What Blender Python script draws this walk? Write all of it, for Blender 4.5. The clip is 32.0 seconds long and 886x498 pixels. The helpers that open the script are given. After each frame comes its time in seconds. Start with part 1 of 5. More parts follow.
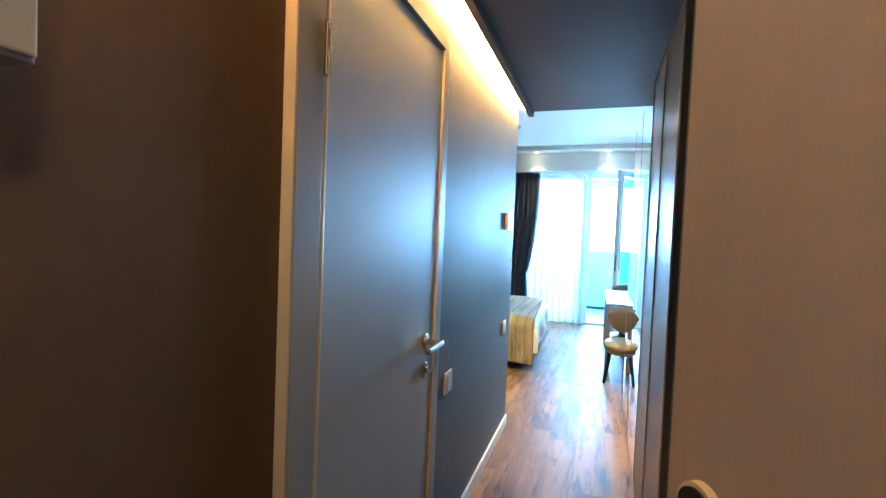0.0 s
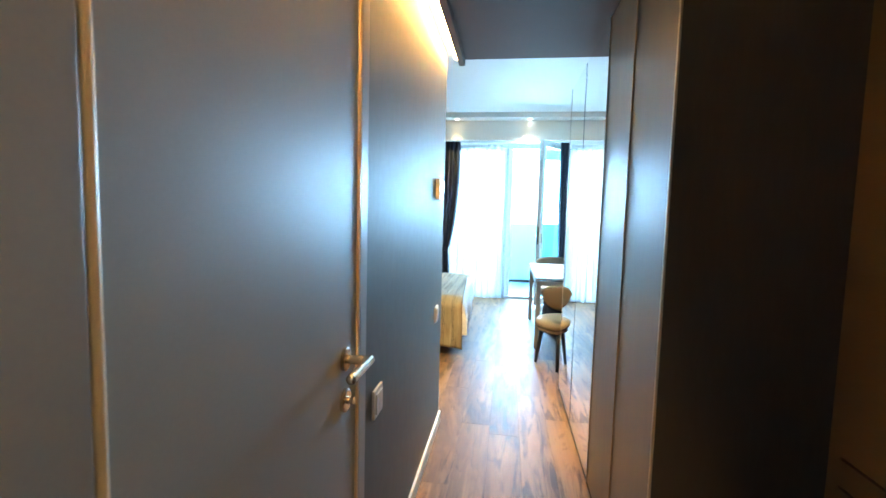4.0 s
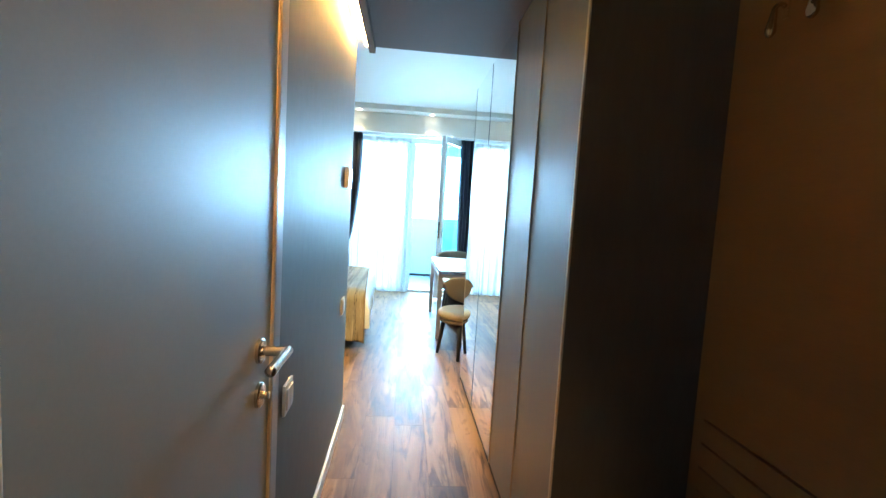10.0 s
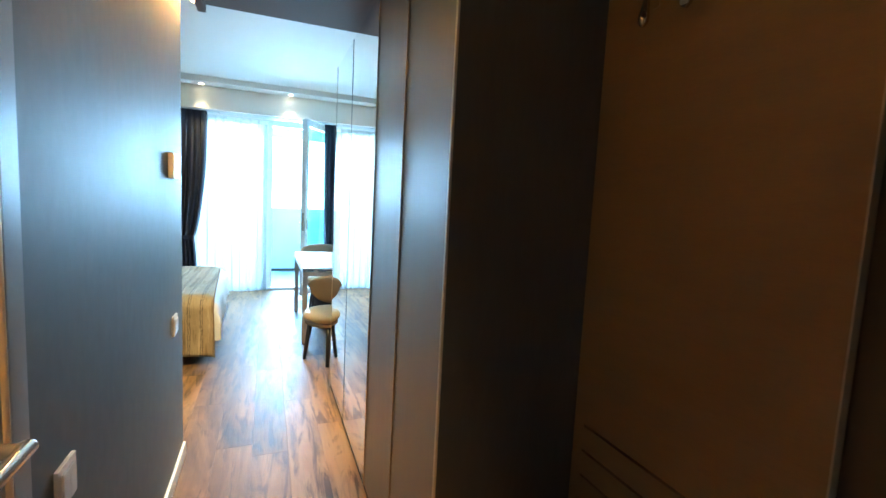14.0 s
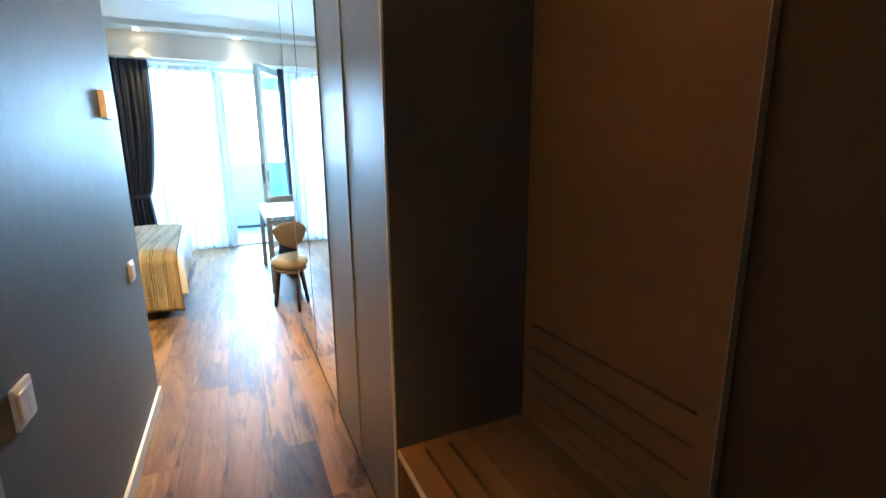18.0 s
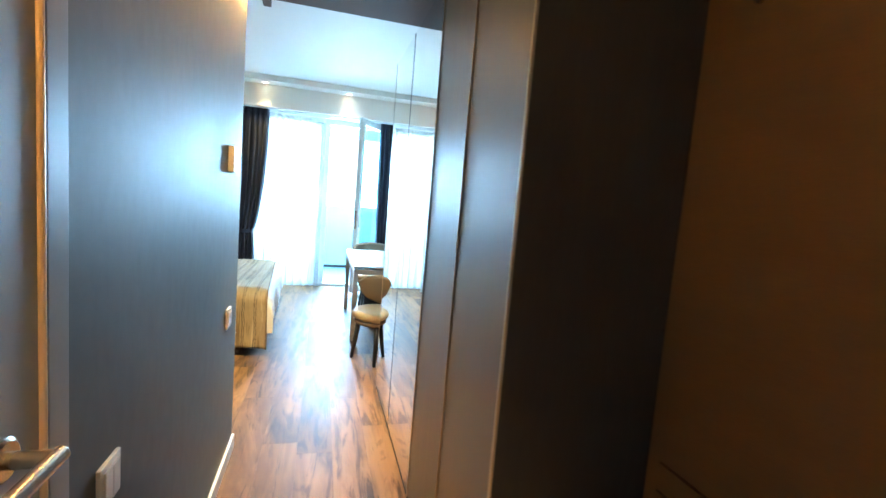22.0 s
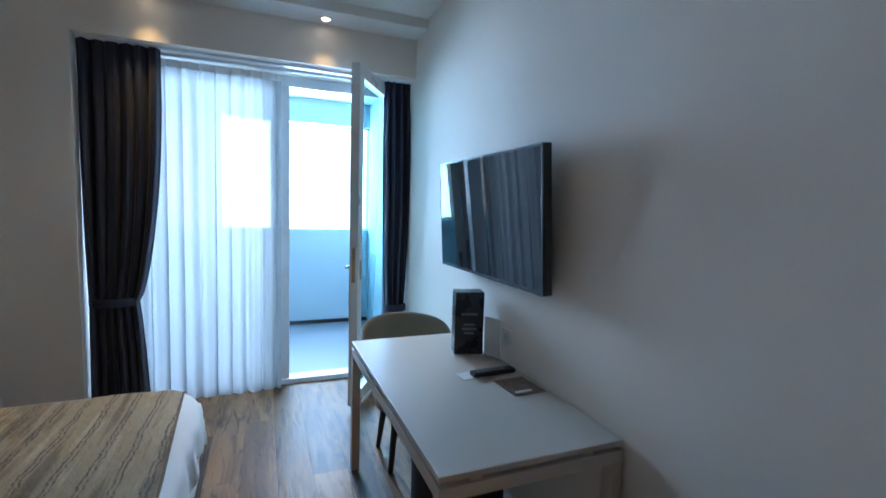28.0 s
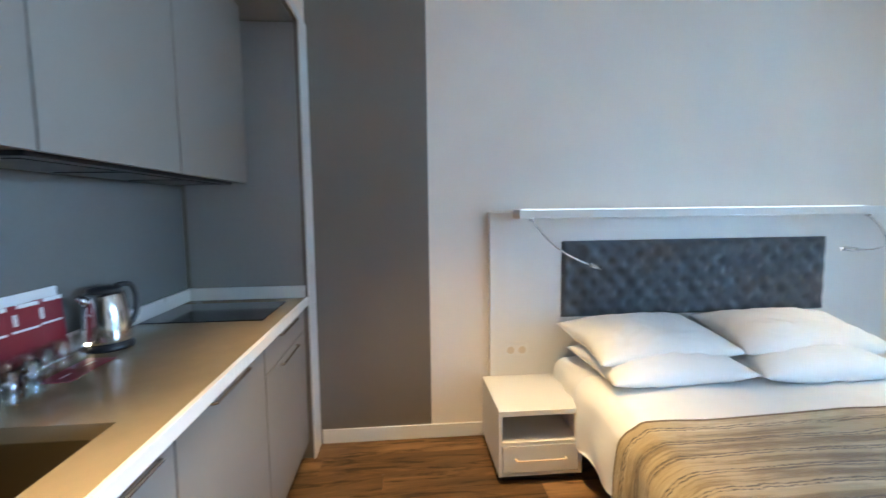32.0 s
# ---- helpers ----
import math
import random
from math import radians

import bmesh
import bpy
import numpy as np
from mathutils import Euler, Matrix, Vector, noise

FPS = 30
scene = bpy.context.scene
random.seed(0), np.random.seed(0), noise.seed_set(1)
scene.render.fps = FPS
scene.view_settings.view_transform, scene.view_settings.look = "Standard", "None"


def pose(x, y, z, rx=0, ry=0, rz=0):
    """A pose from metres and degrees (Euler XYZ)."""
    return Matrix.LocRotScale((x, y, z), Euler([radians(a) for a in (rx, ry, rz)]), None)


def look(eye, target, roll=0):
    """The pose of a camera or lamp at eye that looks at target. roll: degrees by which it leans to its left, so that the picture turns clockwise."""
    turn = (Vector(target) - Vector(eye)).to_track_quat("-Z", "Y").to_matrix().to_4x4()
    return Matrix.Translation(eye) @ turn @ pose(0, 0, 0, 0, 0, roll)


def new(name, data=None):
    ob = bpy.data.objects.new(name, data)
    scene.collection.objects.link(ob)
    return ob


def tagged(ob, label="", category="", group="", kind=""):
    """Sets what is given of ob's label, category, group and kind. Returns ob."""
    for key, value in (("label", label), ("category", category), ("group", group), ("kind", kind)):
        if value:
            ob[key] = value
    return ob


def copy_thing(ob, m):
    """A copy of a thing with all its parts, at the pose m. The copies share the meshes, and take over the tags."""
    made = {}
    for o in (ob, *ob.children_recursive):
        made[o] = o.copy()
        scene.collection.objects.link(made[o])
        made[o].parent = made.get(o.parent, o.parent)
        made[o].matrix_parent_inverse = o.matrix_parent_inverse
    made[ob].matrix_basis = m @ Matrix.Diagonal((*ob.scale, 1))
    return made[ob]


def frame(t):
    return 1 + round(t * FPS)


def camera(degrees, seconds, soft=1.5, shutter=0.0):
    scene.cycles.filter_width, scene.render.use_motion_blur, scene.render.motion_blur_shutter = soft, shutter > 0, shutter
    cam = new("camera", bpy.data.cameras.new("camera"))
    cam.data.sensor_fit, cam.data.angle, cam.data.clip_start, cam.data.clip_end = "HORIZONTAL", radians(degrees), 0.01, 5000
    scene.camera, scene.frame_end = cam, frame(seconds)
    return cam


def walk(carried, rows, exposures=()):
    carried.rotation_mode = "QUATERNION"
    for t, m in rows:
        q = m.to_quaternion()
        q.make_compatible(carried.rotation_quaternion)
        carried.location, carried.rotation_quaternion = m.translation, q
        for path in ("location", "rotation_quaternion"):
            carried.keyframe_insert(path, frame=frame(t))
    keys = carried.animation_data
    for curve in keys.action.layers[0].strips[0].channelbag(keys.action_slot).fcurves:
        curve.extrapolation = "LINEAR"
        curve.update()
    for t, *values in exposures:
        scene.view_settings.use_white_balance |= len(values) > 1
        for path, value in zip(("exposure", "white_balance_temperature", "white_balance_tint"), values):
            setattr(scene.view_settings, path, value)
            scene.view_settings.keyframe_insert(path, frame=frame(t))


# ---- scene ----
cam = camera(89.1, 32.0, 1.4, 0.5)
PATH = [
    (0, (0.598, -0.023, 1.418), (-0.049, 1.868, 1.349), 2.3),
    (0.5, (0.599, -0.011, 1.408), (-0.028, 1.887, 1.331), 2.1),
    (1, (0.601, -0.004, 1.395), (-0.012, 1.898, 1.32), 1.6),
    (1.5, (0.567, 0.019, 1.371), (-0.029, 1.925, 1.278), 1.7),
    (2, (0.537, 0.045, 1.39), (-0.078, 1.944, 1.263), 1.6),
    (2.5, (0.52, 0.109, 1.389), (-0.117, 1.998, 1.233), 1.7),
    (4.5, (0.369, 0.502, 1.391), (0.282, 2.493, 1.22), 1.8),
    (5, (0.351, 0.502, 1.415), (0.425, 2.492, 1.23), 2.7),
    (5.5, (0.347, 0.496, 1.45), (0.579, 2.475, 1.278), 4.2),
    (6, (0.358, 0.455, 1.497), (0.832, 2.395, 1.389), 5.0),
    (6.5, (0.373, 0.442, 1.502), (0.91, 2.368, 1.442), 5.6),
    (7, (0.371, 0.44, 1.492), (0.944, 2.356, 1.47), 5.7),
    (7.5, (0.369, 0.448, 1.484), (0.945, 2.363, 1.476), 5.4),
    (8, (0.361, 0.453, 1.449), (0.854, 2.391, 1.416), 5.0),
    (8.5, (0.355, 0.449, 1.426), (0.747, 2.408, 1.351), 4.8),
    (9, (0.347, 0.445, 1.402), (0.667, 2.416, 1.288), 4.5),
    (9.5, (0.343, 0.448, 1.384), (0.6, 2.427, 1.241), 4.0),
    (10, (0.335, 0.46, 1.366), (0.516, 2.445, 1.197), 3.4),
    (10.5, (0.328, 0.478, 1.357), (0.461, 2.465, 1.171), 3.0),
    (11, (0.327, 0.483, 1.357), (0.423, 2.47, 1.153), 2.9),
    (11.5, (0.333, 0.499, 1.35), (0.396, 2.487, 1.141), 2.3),
    (12, (0.35, 0.567, 1.338), (0.399, 2.553, 1.107), 1.6),
    (12.5, (0.377, 0.695, 1.371), (0.43, 2.679, 1.13), 1.0),
    (13, (0.388, 0.714, 1.375), (0.617, 2.688, 1.154), 1.5),
    (13.5, (0.403, 0.722, 1.393), (0.986, 2.623, 1.184), 2.4),
    (14, (0.406, 0.701, 1.407), (1.136, 2.553, 1.211), 2.9),
    (14.5, (0.415, 0.68, 1.451), (1.234, 2.496, 1.274), 3.1),
    (16.5, (0.462, 0.661, 1.451), (1.37, 2.442, 1.493), 3.7),
    (17, (0.473, 0.659, 1.422), (1.347, 2.458, 1.416), 3.1),
    (17.5, (0.464, 0.64, 1.365), (1.313, 2.439, 1.151), 2.0),
    (18, (0.474, 0.625, 1.298), (1.295, 2.403, 0.888), -0.5),
    (18.5, (0.481, 0.613, 1.238), (1.28, 2.345, 0.635), -1.3),
    (19, (0.488, 0.608, 1.195), (1.262, 2.304, 0.47), -3.3),
    (19.5, (0.482, 0.609, 1.191), (1.243, 2.284, 0.407), -3.4),
    (20, (0.485, 0.606, 1.211), (1.232, 2.276, 0.401), -3.2),
    (20.5, (0.481, 0.611, 1.289), (1.259, 2.345, 0.667), -0.3),
    (21, (0.462, 0.62, 1.409), (1.287, 2.424, 1.156), 3.7),
    (21.5, (0.436, 0.678, 1.421), (1.087, 2.558, 1.211), 4.8),
    (22, (0.405, 0.821, 1.399), (0.934, 2.74, 1.198), 4.7),
    (22.5, (0.366, 0.976, 1.394), (0.846, 2.906, 1.19), 5.0),
    (23, (0.394, 1.064, 1.365), (0.908, 2.985, 1.153), 4.2),
    (23.5, (0.451, 1.205, 1.362), (0.941, 3.127, 1.103), 3.5),
    (24, (0.477, 1.408, 1.345), (0.77, 3.363, 1.042), 2.2),
    (24.5, (0.44, 1.739, 1.377), (0.658, 3.703, 1.072), 2.2),
    (26.5, (0.47, 3.466, 1.39), (0.419, 5.436, 1.044), 0.2),
    (27, (0.464, 3.768, 1.405), (0.715, 5.724, 1.07), 1.7),
    (27.5, (0.357, 3.941, 1.421), (1.026, 5.8, 1.109), -0.5),
    (28, (0.278, 3.995, 1.49), (1.019, 5.845, 1.312), 1.75),
    (28.5, (0.201, 4.028, 1.502), (0.503, 6.004, 1.431), 2.5),
    (29, (0.115, 4.101, 1.498), (-0.096, 6.09, 1.482), 0.6),
    (29.5, (0.157, 4.158, 1.517), (-0.489, 6.05, 1.512), 0.0),
    (30, (0.294, 4.254, 1.536), (-0.875, 5.875, 1.484), 0.3),
    (30.5, (0.291, 4.218, 1.503), (-1.286, 5.444, 1.404), 0.1),
    (31, (0.364, 4.085, 1.465), (-1.469, 4.877, 1.346), -0.8),
    (31.5, (0.446, 3.981, 1.435), (-1.495, 4.444, 1.297), -1.1),
    (32, (0.509, 3.952, 1.457), (-1.476, 4.121, 1.275), -0.7),
]
EXPOSURES = [
    (0, 1.3, 4750, -4), (2.5, 1.3, 5050, -4), (5.0, 1.35, 5550, -5), (7.0, 1.45, 5650, -5), (10.0, 1.28, 5350, -7), (12.0, 1.15, 5150, -8), (14.0, 1.2, 5350, -6),
    (19.0, 1.3, 5550, 0), (21.0, 1.35, 5550, -2), (22.0, 1.4, 5500, -3), (23.0, 1.3, 5450, -4), (24.0, 1.25, 5450, -3), (24.5, 1.0, 5400, 0),
    (26.5, 0.22, 5150, 5), (27.0, -0.15, 5350, 8), (28.0, -0.55, 5750, 12), (29.0, -0.38, 6000, 16), (30.0, -0.45, 6250, 18), (31.0, 1.2, 6450, 12), (32.0, 1.12, 5680, 9),
]
walk(cam, [(t, look(eye, target, roll)) for t, eye, target, roll in PATH], EXPOSURES)

# ---- world and light ----
world = bpy.data.worlds.new("sky")
scene.world = world
world.use_nodes = True
wn = world.node_tree.nodes
sky = wn.new("ShaderNodeTexSky")
sky.sky_type = "NISHITA"
sky.sun_disc = False
sky.sun_elevation, sky.sun_rotation = radians(38), radians(200)
wn["Background"].inputs[1].default_value = 0.12
world.node_tree.links.new(sky.outputs[0], wn["Background"].inputs[0])


def lamp(name, kind, m, watts, colour, **rest):
    data = bpy.data.lights.new(name, kind)
    data.energy, data.color = watts, colour
    if kind == "AREA":
        data.shape, data.size, data.size_y = rest["shape"], rest["size"], rest["size_y"]
    elif kind == "SPOT":
        data.spot_size, data.spot_blend, data.shadow_soft_size = rest["spot_size"], rest["spot_blend"], rest["soft"]
    elif kind == "SUN":
        data.angle = rest["angle"]
    ob = new(name, data)
    ob.matrix_world = m
    return ob


DAY = (0.50, 0.735, 1.0)
SPOT = (1.0, 0.67, 0.29)
ENTRY = (1.0, 0.62, 0.27)
lamp("sun", "SUN", look((0, 0, 30), (3.5, 12.0, 0)), 2.0, (1.0, 0.95, 0.88), angle=radians(0.6))
# daylight in the open front of the balcony, between parapet and beam
lamp("window_daylight", "AREA", pose(0.68, 9.93, 1.84, -90, 0, 0), 450, DAY, shape="RECTANGLE", size=1.70, size_y=1.28)


# ---- materials ----
def nodes_of(name):
    m = bpy.data.materials.new(name)
    m.use_nodes = True
    return m, m.node_tree.nodes, m.node_tree.links, m.node_tree.nodes["Principled BSDF"]


def mat(name, base, rough=0.5, metal=0.0, var=0.12, scale=6.0, stretch=(1, 1, 1), grain=60.0, bump=0.05, spec=0.5, rvar=0.08, sheen=0.0, coat=0.0):
    """Plain material: base colour varied at two scales, uneven gloss and a fine relief."""
    m, n, l, b = nodes_of(name)
    co = n.new("ShaderNodeTexCoord")
    mp = n.new("ShaderNodeMapping")
    mp.inputs["Scale"].default_value = stretch
    l.new(co.outputs["Object"], mp.inputs[0])
    big = n.new("ShaderNodeTexNoise")
    big.inputs["Scale"].default_value, big.inputs["Detail"].default_value = scale, 4
    fine = n.new("ShaderNodeTexNoise")
    fine.inputs["Scale"].default_value, fine.inputs["Detail"].default_value = grain, 3
    for t in (big, fine):
        l.new(mp.outputs[0], t.inputs["Vector"])
    mix = n.new("ShaderNodeMath")
    mix.operation = "MULTIPLY_ADD"
    mix.inputs[1].default_value = 0.6
    l.new(big.outputs[0], mix.inputs[0])
    half = n.new("ShaderNodeMath")
    half.operation = "MULTIPLY"
    half.inputs[1].default_value = 0.4
    l.new(fine.outputs[0], half.inputs[0])
    l.new(half.outputs[0], mix.inputs[2])
    ramp = n.new("ShaderNodeValToRGB")
    lo, hi = [max(0.0, c * (1 - var)) for c in base], [min(1.0, c * (1 + var)) for c in base]
    ramp.color_ramp.elements[0].position, ramp.color_ramp.elements[1].position = 0.3, 0.7
    ramp.color_ramp.elements[0].color, ramp.color_ramp.elements[1].color = (*lo, 1), (*hi, 1)
    l.new(mix.outputs[0], ramp.inputs[0])
    l.new(ramp.outputs[0], b.inputs["Base Color"])
    rr = n.new("ShaderNodeMapRange")
    rr.inputs[3].default_value, rr.inputs[4].default_value = max(0.02, rough - rvar), min(1.0, rough + rvar)
    l.new(big.outputs[0], rr.inputs[0])
    l.new(rr.outputs[0], b.inputs["Roughness"])
    b.inputs["Metallic"].default_value = metal
    b.inputs["Specular IOR Level"].default_value = spec
    if coat:
        b.inputs["Coat Weight"].default_value, b.inputs["Coat Roughness"].default_value = coat, rough
    if sheen:
        b.inputs["Sheen Weight"].default_value = sheen
    if bump:
        bm_ = n.new("ShaderNodeBump")
        bm_.inputs["Strength"].default_value, bm_.inputs["Distance"].default_value = bump, 0.004
        l.new(fine.outputs[0], bm_.inputs["Height"])
        l.new(bm_.outputs[0], b.inputs["Normal"])
    return m


def glow(name, colour, strength):
    m, n, l, b = nodes_of(name)
    b.inputs["Base Color"].default_value = (0.8, 0.8, 0.8, 1)
    b.inputs["Emission Color"].default_value = (*colour, 1)
    b.inputs["Emission Strength"].default_value = strength
    return m


def glass(name, colour, rough=0.0, ior=1.45):
    m, n, l, b = nodes_of(name)
    b.inputs["Base Color"].default_value = (*colour, 1)
    b.inputs["Roughness"].default_value = rough
    b.inputs["IOR"].default_value = ior
    b.inputs["Transmission Weight"].default_value = 1.0
    return m


def wood_floor(name):
    """Rustic laminate: grain along y, dark streaks and knots, every plank shifted and toned by its own random."""
    m, n, l, b = nodes_of(name)
    co, info = n.new("ShaderNodeTexCoord"), n.new("ShaderNodeObjectInfo")
    shift = n.new("ShaderNodeVectorMath")
    shift.operation = "MULTIPLY_ADD"
    shift.inputs[1].default_value = (37.0, 53.0, 11.0)
    comb = n.new("ShaderNodeCombineXYZ")
    for i in range(3):
        l.new(info.outputs["Random"], comb.inputs[i])
    l.new(comb.outputs[0], shift.inputs[0])
    l.new(co.outputs["Object"], shift.inputs[2])

    def field(sx, sy, detail, dist=0.0, rough=0.55):
        mp = n.new("ShaderNodeMapping")
        mp.inputs["Scale"].default_value = (sx, sy, 1)
        l.new(shift.outputs[0], mp.inputs[0])
        t = n.new("ShaderNodeTexNoise")
        t.inputs["Scale"].default_value, t.inputs["Detail"].default_value = 1.0, detail
        t.inputs["Distortion"].default_value, t.inputs["Roughness"].default_value = dist, rough
        l.new(mp.outputs[0], t.inputs["Vector"])
        return t

    grain, streak, cloud = field(48, 2.6, 7, 1.2), field(10, 1.3, 7, 2.2, 0.62), field(5, 0.9, 5, 1.2, 0.6)
    ramp = n.new("ShaderNodeValToRGB")
    e = ramp.color_ramp.elements
    e[0].position, e[0].color = 0.36, (0.052, 0.029, 0.015, 1)
    e[1].position, e[1].color = 0.72, (0.310, 0.172, 0.073, 1)
    e.new(0.53).color = (0.140, 0.075, 0.031, 1)
    add = n.new("ShaderNodeMath")
    add.operation = "MULTIPLY_ADD"
    add.inputs[1].default_value = 0.17
    l.new(grain.outputs[0], add.inputs[0])
    c2 = n.new("ShaderNodeMath")
    c2.operation = "MULTIPLY_ADD"
    c2.inputs[1].default_value = 0.72
    l.new(cloud.outputs[0], c2.inputs[0])
    tone = n.new("ShaderNodeMath")
    tone.operation = "MULTIPLY"
    tone.inputs[1].default_value = 0.24
    l.new(info.outputs["Random"], tone.inputs[0])
    l.new(tone.outputs[0], c2.inputs[2])
    l.new(c2.outputs[0], add.inputs[2])
    l.new(add.outputs[0], ramp.inputs[0])
    dark = n.new("ShaderNodeValToRGB")
    dark.color_ramp.elements[0].position, dark.color_ramp.elements[0].color = 0.37, (0.09, 0.085, 0.088, 1)
    dark.color_ramp.elements[1].position, dark.color_ramp.elements[1].color = 0.49, (1, 1, 1, 1)
    l.new(streak.outputs[0], dark.inputs[0])
    mul = n.new("ShaderNodeMix")
    mul.data_type, mul.blend_type = "RGBA", "MULTIPLY"
    mul.inputs[0].default_value = 0.76
    l.new(ramp.outputs[0], mul.inputs[6])
    l.new(dark.outputs[0], mul.inputs[7])
    l.new(mul.outputs[2], b.inputs["Base Color"])
    rr = n.new("ShaderNodeMapRange")
    rr.inputs[3].default_value, rr.inputs[4].default_value = 0.30, 0.62
    b.inputs["Specular IOR Level"].default_value = 0.18
    l.new(grain.outputs[0], rr.inputs[0])
    l.new(rr.outputs[0], b.inputs["Roughness"])
    bp = n.new("ShaderNodeBump")
    bp.inputs["Strength"].default_value, bp.inputs["Distance"].default_value = 0.26, 0.003
    relief = n.new("ShaderNodeMath")
    relief.operation = "MULTIPLY_ADD"
    relief.inputs[1].default_value = 1.6
    l.new(streak.outputs[0], relief.inputs[0])
    l.new(grain.outputs[0], relief.inputs[2])
    l.new(relief.outputs[0], bp.inputs["Height"])
    l.new(bp.outputs[0], b.inputs["Normal"])
    return m


def throw_cloth(name):
    """Woven throw: fine uneven streaks along y in beige, brown and grey, with pairs of dark dashed stitch rows."""
    m, n, l, b = nodes_of(name)
    co = n.new("ShaderNodeTexCoord")

    def field(scale, stretch, detail=3):
        mp = n.new("ShaderNodeMapping")
        mp.inputs["Scale"].default_value = stretch
        l.new(co.outputs["Object"], mp.inputs[0])
        t = n.new("ShaderNodeTexNoise")
        t.inputs["Scale"].default_value, t.inputs["Detail"].default_value = scale, detail
        t.inputs["Roughness"].default_value = 0.6
        l.new(mp.outputs[0], t.inputs["Vector"])
        return t

    def op(kind, a, b_, c=None):
        q = n.new("ShaderNodeMath")
        q.operation = kind
        for i, v in enumerate((a, b_, c)):
            if v is None:
                continue
            if isinstance(v, (int, float)):
                q.inputs[i].default_value = v
            else:
                l.new(v, q.inputs[i])
        return q.outputs[0]

    wide, thin, cloud = field(17, (1, 0.045, 0.035), 3), field(95, (1, 0.10, 0.08), 3), field(5, (1, 0.7, 0.7), 4)
    tone = op("MULTIPLY_ADD", wide.outputs[0], 0.62, op("MULTIPLY_ADD", thin.outputs[0], 0.16, op("MULTIPLY", cloud.outputs[0], 0.22)))
    ramp = n.new("ShaderNodeValToRGB")
    e = ramp.color_ramp.elements
    e[0].position, e[0].color = 0.38, (0.185, 0.130, 0.064, 1)
    e[1].position, e[1].color = 0.62, (0.575, 0.465, 0.285, 1)
    for p, c in ((0.45, (0.265, 0.193, 0.098, 1)), (0.50, (0.44, 0.338, 0.190, 1)), (0.55, (0.39, 0.30, 0.172, 1))):
        e.new(p).color = c
    l.new(tone, ramp.inputs[0])
    sep = n.new("ShaderNodeSeparateXYZ")
    l.new(co.outputs["Object"], sep.inputs[0])
    wavy, dash = field(7, (0.6, 1, 1), 3), field(60, (1, 1, 1), 1)
    ripple = field(30, (0.4, 1, 1), 1)
    along = op("MULTIPLY_ADD", ripple.outputs[0], 0.016, op("MULTIPLY_ADD", wavy.outputs[0], 0.03, sep.outputs[0]))
    phase = op("FRACT", op("MULTIPLY", along, 10.4), 0)
    rows = None
    for centre, half in ((0.33, 0.040), (0.49, 0.034)):
        near = op("LESS_THAN", op("ABSOLUTE", op("SUBTRACT", phase, centre), 0), half)
        rows = near if rows is None else op("MAXIMUM", rows, near)
    stitch = op("MULTIPLY", rows, op("MULTIPLY_ADD", op("GREATER_THAN", dash.outputs[0], 0.47), 0.46, 0.36))
    mul = n.new("ShaderNodeMix")
    mul.data_type = "RGBA"
    l.new(stitch, mul.inputs[0])
    l.new(ramp.outputs[0], mul.inputs[6])
    mul.inputs[7].default_value = (0.055, 0.042, 0.032, 1)
    l.new(mul.outputs[2], b.inputs["Base Color"])
    b.inputs["Roughness"].default_value, b.inputs["Sheen Weight"].default_value = 0.9, 0.2
    weave, pucker = field(190, (1, 1, 1), 2), field(26, (1.4, 0.55, 0.55), 2)
    bp = n.new("ShaderNodeBump")
    bp.inputs["Strength"].default_value, bp.inputs["Distance"].default_value = 0.6, 0.006
    l.new(op("SUBTRACT", op("MULTIPLY_ADD", pucker.outputs[0], 2.2, weave.outputs[0]), stitch), bp.inputs["Height"])
    l.new(bp.outputs[0], b.inputs["Normal"])
    return m


def sheer_cloth(name):
    m, n, l, b = nodes_of(name)
    out = n["Material Output"]
    tl, tr, df, mix1, mix2 = n.new("ShaderNodeBsdfTranslucent"), n.new("ShaderNodeBsdfTransparent"), n.new("ShaderNodeBsdfDiffuse"), n.new("ShaderNodeMixShader"), n.new("ShaderNodeMixShader")
    tl.inputs[0].default_value = (0.30, 0.30, 0.295, 1)
    df.inputs[0].default_value = (0.66, 0.67, 0.67, 1)
    co = n.new("ShaderNodeTexCoord")
    mp = n.new("ShaderNodeMapping")
    mp.inputs["Scale"].default_value = (60, 60, 1)
    l.new(co.outputs["Object"], mp.inputs[0])
    tx = n.new("ShaderNodeTexNoise")
    tx.inputs["Scale"].default_value = 3.0
    l.new(mp.outputs[0], tx.inputs["Vector"])
    rr = n.new("ShaderNodeMapRange")
    rr.inputs[3].default_value, rr.inputs[4].default_value = 0.02, 0.12
    l.new(tx.outputs[0], rr.inputs[0])
    mix1.inputs[0].default_value = 0.32
    l.new(tl.outputs[0], mix1.inputs[1])
    l.new(df.outputs[0], mix1.inputs[2])
    l.new(rr.outputs[0], mix2.inputs[0])
    l.new(mix1.outputs[0], mix2.inputs[1])
    l.new(tr.outputs[0], mix2.inputs[2])
    l.new(mix2.outputs[0], out.inputs["Surface"])
    n.remove(b)
    return m


